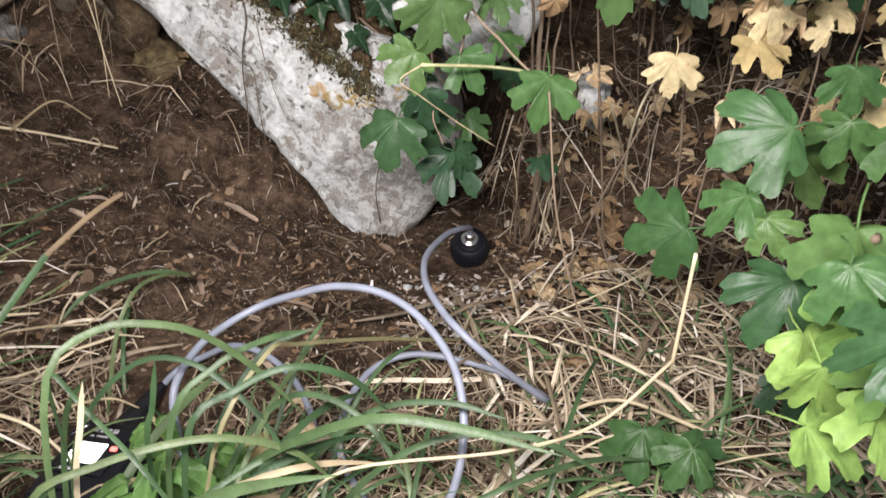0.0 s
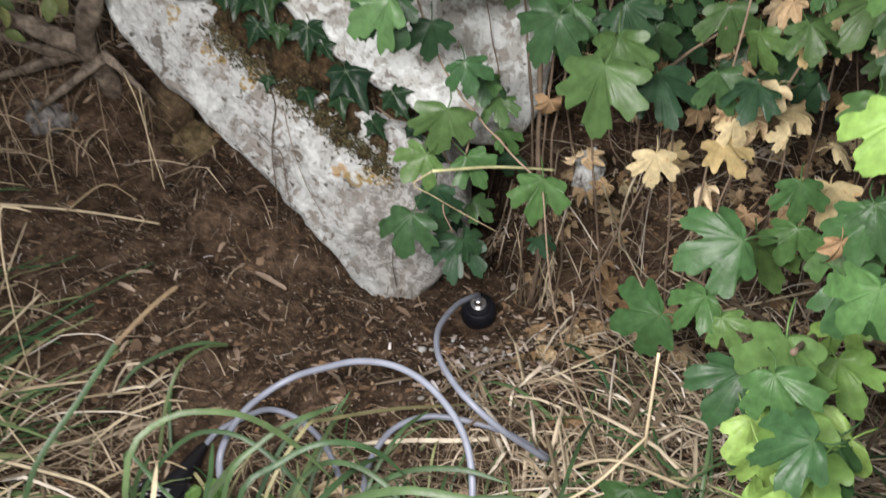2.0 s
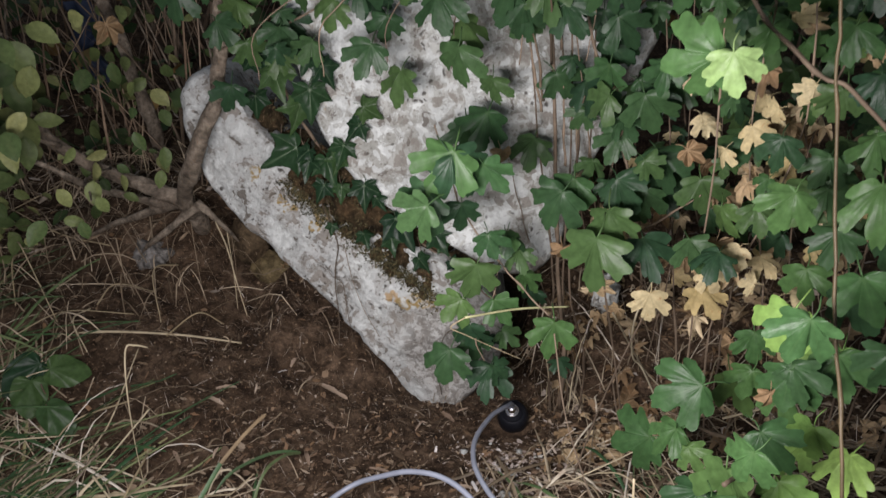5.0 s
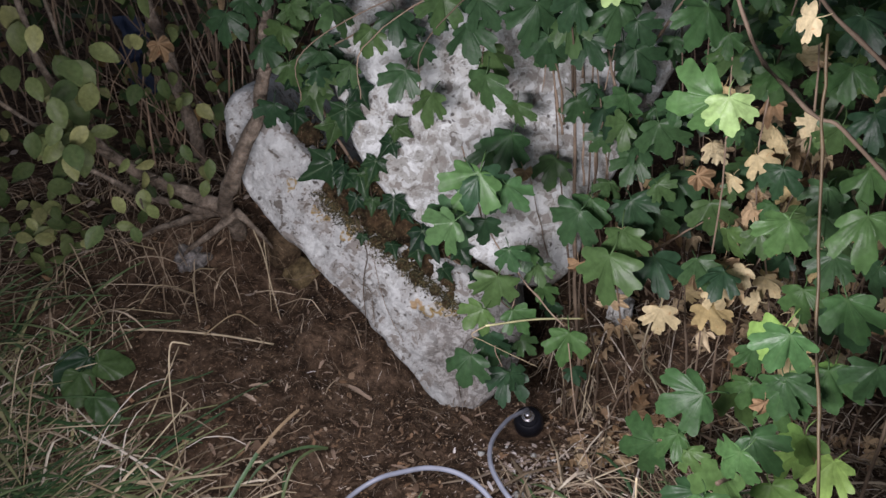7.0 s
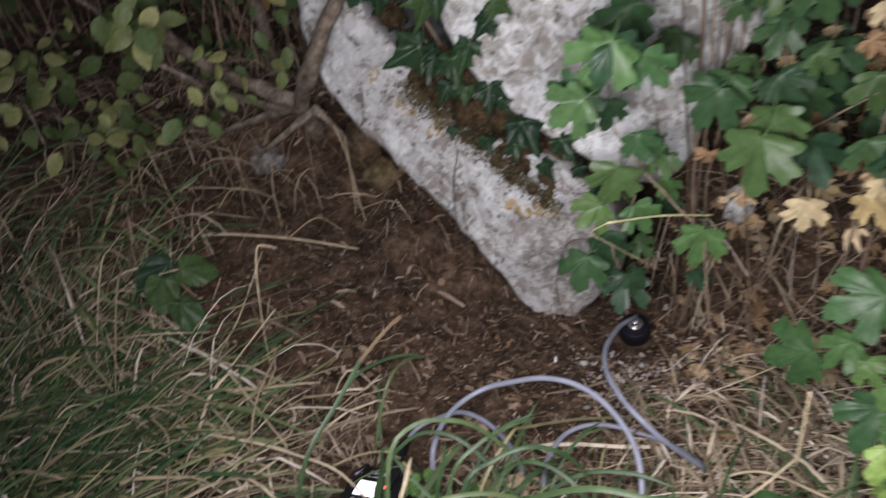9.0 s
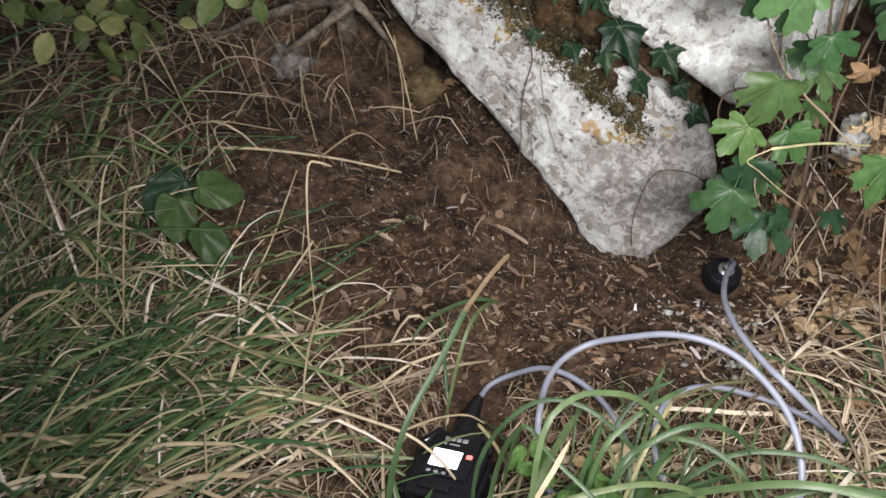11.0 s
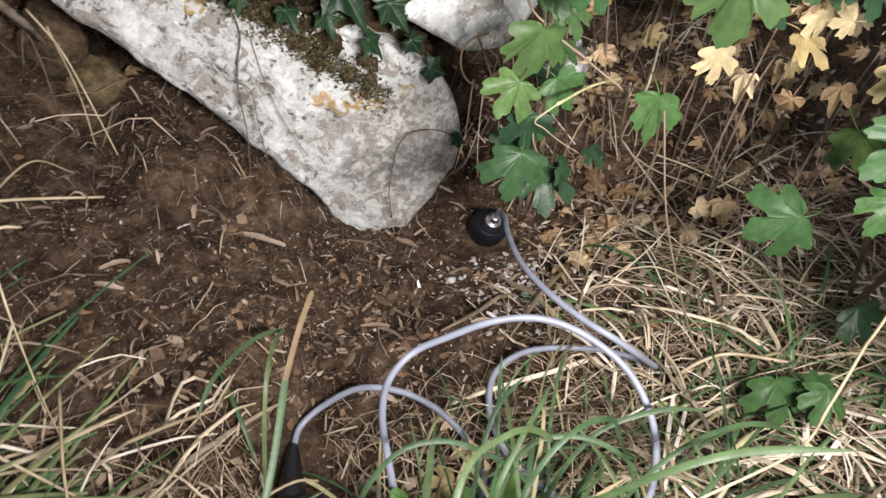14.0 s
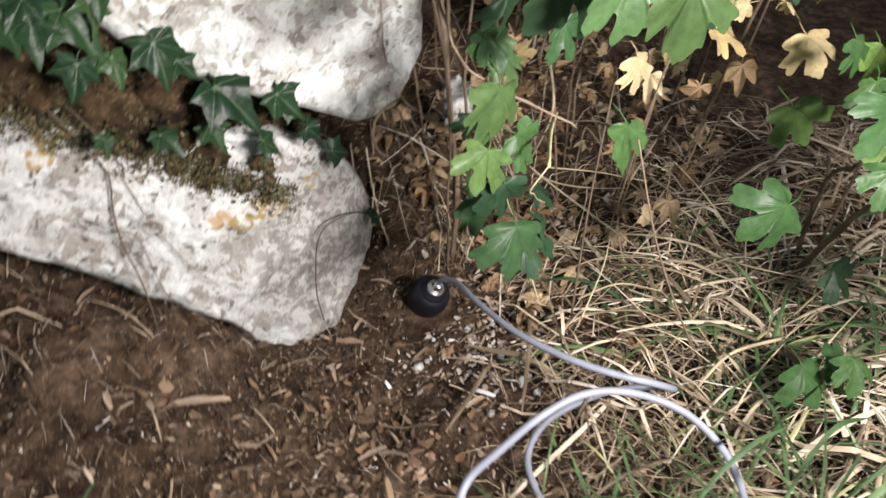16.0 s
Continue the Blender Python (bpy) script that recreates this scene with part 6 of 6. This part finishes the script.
def chip_thing(at, size, turn, material, label, seed):
    """A small curled shred."""
    rr = random.Random(seed)
    verts, faces = [], []
    for i in range(9):
        u = i / 8
        w = size * 0.075 * (0.4 + math.sin(math.pi * (0.1 + 0.8 * u))) * rr.uniform(0.8, 1.2)
        for k in (-1, 0, 1):
            verts.append(((u - 0.5) * size, k * w + size * 0.05 * math.sin(3 * u + seed), abs(k) * w * 0.5 + size * 0.05 * math.sin(3.1 * u)))
        if i:
            o = 3 * i - 3
            faces += [(o, o + 1, o + 4, o + 3), (o + 1, o + 2, o + 5, o + 4)]
    ob = new("wood_shred", mesh_from("wood_shred", verts, faces, material))
    ob.matrix_basis = pose(at[0], at[1], ground_at(*at) + 0.003, rr.uniform(-15, 15), rr.uniform(-15, 15), turn)
    return tagged(ob, label, "litter", "shreds on the bare soil")


M_PALE = fibre_material("pale shred", [(0, (0.20, 0.14, 0.095)), (1, (0.40, 0.32, 0.23))], 0.8, False)
chip_thing((-0.228, 0.722), 0.052, -25, M_PALE, "pale curled root shred lying on bare soil", 3)
chip_thing((-0.262, 0.742), 0.024, 80, M_PALE, "small buff chip of wood on bare soil", 5)
M_PALE_CHIP = plain("white chip", (0.62, 0.61, 0.58), 0.7)
chip_thing((-0.302, 0.733), 0.017, 10, M_PALE_CHIP, "tiny white shell-like chip on bare soil", 7)
for x, y, sz in ((0.007, 0.609, 0.016), (-0.021, 0.575, 0.020), (0.004, 0.565, 0.012), (0.03, 0.60, 0.013)):
    chip_thing((x, y), sz, 120, M_PALE_CHIP, "white flake of stone on the soil", int(1000 * sz))
for k in range(70):
    chip_thing((rb.uniform(-0.45, 0.04), rb.uniform(0.50, 0.90)), rb.uniform(0.008, 0.030), rb.uniform(0, 360), M_PALE if k % 3 else M_TWIG, "small shred of dry bark or straw on soil", 20 + k)

# ---- the sensor, its cable and the recorder ----
sensor = thing("ground_sensor", "black egg-shaped ground vibration sensor standing on the soil", "sensor", (0.030, 0.710, -0.016))
SENSOR = pose(0.030, 0.710, 0.009, 35, -2, 0) @ Matrix.Diagonal((1.12, 1.12, 1.2, 1))
shell = [(0.001, -0.0235), (0.007, -0.0225), (0.0130, -0.0185), (0.0175, -0.011), (0.0197, -0.002), (0.0198, 0.006), (0.0180, 0.0135), (0.0145, 0.0185), (0.0135, 0.0187), (0.0128, 0.0195), (0.0128, 0.0205), (0.0112, 0.0210), (0.0105, 0.0222), (0.0092, 0.0226), (0.0086, 0.0240), (0.001, 0.0242)]
egg = part("body", lathe("body", shell, M_RUBBER, 40), sensor, "", SENSOR)
for k in range(2):
    part("ring", lathe("ring", [(0.0080 - 0.0018 * k, 0.0238 + 0.0016 * k), (0.0086 - 0.0018 * k, 0.0246 + 0.0016 * k), (0.0080 - 0.0018 * k, 0.0254 + 0.0016 * k)], M_STEEL, 28), egg, "thin bright metal ring", SENSOR)
part("cable_gland", lathe("cable_gland", [(0.001, 0.024), (0.0050, 0.0245), (0.0052, 0.0285), (0.0046, 0.0295), (0.0046, 0.0325), (0.0038, 0.0335), (0.001, 0.0337)], M_STEEL, 24), egg, "bright metal cable gland", SENSOR)

cable = thing("cable", "pale grey-blue rubber cable looped loosely in the grass", "cable", (0.0, 0.45, 0.02))
CABLE = [(0.029, 0.689, 0.040), (0.0285, 0.680, 0.053), (0.0245, 0.660, 0.064), (0.016, 0.637, 0.075), (0.002, 0.604, 0.086), (-0.014, 0.543, 0.100), (-0.014, 0.490, 0.107), (0.0, 0.452, 0.104), (0.017, 0.430, 0.097), (0.038, 0.424, 0.078), (0.060, 0.432, 0.052), (0.080, 0.441, 0.028), (0.082, 0.455, 0.018), (0.055, 0.478, 0.020),
         (0.02, 0.492, 0.024), (-0.023, 0.500, 0.026), (-0.056, 0.492, 0.020), (-0.074, 0.467, 0.014), (-0.081, 0.437, 0.010), (-0.076, 0.395, 0.008), (-0.045, 0.345, 0.006), (-0.012, 0.325, 0.018), (0.006, 0.335, 0.040), (0.014, 0.360, 0.072), (0.008, 0.393, 0.098), (-0.015, 0.425, 0.116),
         (-0.045, 0.446, 0.125), (-0.080, 0.457, 0.124), (-0.115, 0.466, 0.110)]
CABLE2 = [(-0.115, 0.466, 0.110), (-0.143, 0.472, 0.096), (-0.167, 0.459, 0.088), (-0.182, 0.430, 0.087), (-0.189, 0.394, 0.080), (-0.188, 0.380, 0.052), (-0.182, 0.373, 0.022), (-0.160, 0.365, 0.004), (-0.125, 0.375, 0.002), (-0.105, 0.405, 0.002), (-0.104, 0.435, 0.004),
          (-0.122, 0.468, 0.020), (-0.150, 0.492, 0.030), (-0.182, 0.508, 0.029), (-0.214, 0.514, 0.012), (-0.237, 0.507, 0.002), (-0.248, 0.490, -0.004)]
part("jacket", tube("jacket", CABLE + CABLE2[1:], 0.0029, M_CABLE, 420, 12), cable)
plug_m = look((-0.248, 0.491, -0.004), (-0.262, 0.430, -0.006)) @ pose(0, 0, 0, 180, 0, 0)
part("plug", lathe("plug", [(0.001, -0.003), (0.0042, -0.003), (0.0056, 0.002), (0.0070, 0.012), (0.0092, 0.026), (0.0112, 0.040), (0.0116, 0.048), (0.0105, 0.050), (0.0105, 0.053), (0.0125, 0.054), (0.0125, 0.060), (0.001, 0.060)], M_BLACK, 28), cable, "black cable plug with tapered boot", plug_m)

rec_m = pose(-0.264, 0.396, -0.012, 6, -8, -16) @ Matrix.Diagonal((0.95, 0.97, 0.97, 1))
recorder = thing("audio_recorder", "small black field recorder with a lit white screen, lying in grass", "recorder", (-0.266, 0.394, -0.034))


def case_mesh(name, outline, z0, z1, bevel, material):
    """A moulded case: an upright prism on a plan outline with rounded edges."""
    bm = bmesh.new()
    low = [bm.verts.new((x, y, z0)) for x, y in outline]
    high = [bm.verts.new((0.94 * x, 0.96 * y, z1)) for x, y in outline]
    n = len(outline)
    bm.faces.new(low[::-1])
    bm.faces.new(high)
    for i in range(n):
        bm.faces.new((low[i], low[(i + 1) % n], high[(i + 1) % n], high[i]))
    bmesh.ops.bevel(bm, geom=bm.edges[:], offset=bevel, segments=3, affect="EDGES", profile=0.6)
    me = bpy.data.meshes.new(name)
    bm.to_mesh(me)
    bm.free()
    me.materials.append(material)
    me.shade_smooth()
    return me


body = part("body", case_mesh("body", [(-0.036, -0.038), (0.036, -0.038), (0.036, 0.020), (0.023, 0.038), (-0.023, 0.038), (-0.036, 0.020)], -0.022, 0.022, 0.004, M_BLACK), recorder, "", rec_m)
for side in (1, -1):
    part("corner_guard", rounded_box("corner_guard", (0.0065, 0.024, 0.010), 0.0022, M_GLOSS), recorder, "glossy raised corner guard", rec_m @ pose(0.0285 * side, 0.0285, 0.0195, 0, 12 * side, 36 * side))
    part("side_guard", rounded_box("side_guard", (0.006, 0.050, 0.038), 0.0025, M_RUBBER), recorder, "", rec_m @ pose(0.0365 * side, -0.010, -0.002))
panel = part("top_panel", rounded_box("top_panel", (0.048, 0.050, 0.004), 0.0015, M_GLOSS), recorder, "", rec_m @ pose(0, 0.010, 0.0225))
part("socket", lathe("socket", [(0.001, 0), (0.012, 0), (0.0125, 0.001), (0.0125, 0.007), (0.0105, 0.0078), (0.001, 0.0078)], M_BLACK, 28), recorder, "", rec_m @ pose(0.004, 0.036, 0.006, -90, 0, 0))
part("screen", rounded_box("screen", (0.030, 0.019, 0.0024), 0.0008, M_SCREEN), panel, "bright white backlit screen", rec_m @ pose(-0.004, 0.004, 0.0245))
part("record_lamp", rounded_box("record_lamp", (0.006, 0.004, 0.003), 0.001, M_LED), panel, "glowing red record lamp", rec_m @ pose(0.0185, 0.010, 0.0245))
part("slider", rounded_box("slider", (0.034, 0.008, 0.005), 0.002, M_GLOSS), recorder, "", rec_m @ pose(-0.004, -0.026, 0.023))
for k, (px, w) in enumerate(((-0.0105, 0.0048), (-0.0045, 0.0048), (0.0015, 0.0048), (0.0080, 0.0056))):
    part("logo_mark", rounded_box("logo_mark", (w, 0.0042, 0.0008), 0.0003, M_PRINT, 1), panel, "white printed mark", rec_m @ pose(px, 0.0265, 0.0247))
for px, w in ((-0.011, 0.004), (-0.001, 0.011)):
    part("print_bar", rounded_box("print_bar", (w, 0.0016, 0.0008), 0.0002, M_PRINT, 1), panel, "small white print", rec_m @ pose(px, 0.0205, 0.0247))
for px in (-0.014, -0.006, 0.002, 0.010):
    part("button", rounded_box("button", (0.0048, 0.0032, 0.002), 0.0008, M_PRINT, 1), panel, "", rec_m @ pose(px - 0.002, -0.0115, 0.0242))

# ---- dark undergrowth that closes the place ----
ru = random.Random(61)
verts, faces = [], []
for k in range(240):
    x, y = ru.uniform(-2.6, 2.2), ru.uniform(1.15, 3.2)
    h = ru.uniform(0.3, 1.3)
    z = ground_z(x, y)
    sv, sf = tube_data(spline([(x, y, z - 0.01), (x + ru.uniform(-0.1, 0.1), y, z + h * 0.5), (x + ru.uniform(-0.5, 0.5), y + ru.uniform(-0.1, 0.1), z + h)], 7), np.linspace(ru.uniform(0.003, 0.008), 0.0015, 7), 5)
    o = len(verts)
    verts += sv
    faces += [tuple(i + o for i in f) for f in sf]
tagged(new("undergrowth_stems", mesh_from("undergrowth_stems", verts, faces, M_TWIG)), "bare brown stems of the thicket in the dark", "undergrowth", kind="stuff")
verts, faces = [], []
for k in range(9000):
    x, y = ru.uniform(-2.8, 2.4), ru.uniform(1.0, 3.2)
    z = ground_z(x, y) + ru.uniform(0.02, 1.4) * ru.random() ** 0.7
    if abs(x) < 0.45 and y < 1.3:
        continue
    s = ru.uniform(0.018, 0.04)
    a = Vector((ru.gauss(0, 1), ru.gauss(0, 1), ru.gauss(-0.4, 0.8))).normalized()
    b = a.cross(Vector((ru.gauss(0, 1), ru.gauss(0, 1), ru.gauss(0, 1)))).normalized()
    c = a.cross(b)
    p = Vector((x, y, z))
    o = len(verts)
    verts += [p, p + a * s * 0.45 + b * s * 0.5 + c * s * 0.12, p + a * s * 1.0 + b * s * 0.33, p + a * s * 1.4, p + a * s * 1.0 - b * s * 0.33, p + a * s * 0.45 - b * s * 0.5 + c * s * 0.12]
    faces += [(o, o + 1, o + 2, o + 3), (o, o + 3, o + 4, o + 5)]
tagged(new("undergrowth_leaves", mesh_from("undergrowth_leaves", verts, faces, leaf_material("thicket leaf", [(0, (0.03, 0.06, 0.025)), (0.8, (0.07, 0.11, 0.04)), (1, (0.25, 0.15, 0.06))], (0.1, 0.15, 0.06), 0.5, 0.2, None, True))), "dark green leaves of the thicket behind the stones", "undergrowth", kind="stuff")
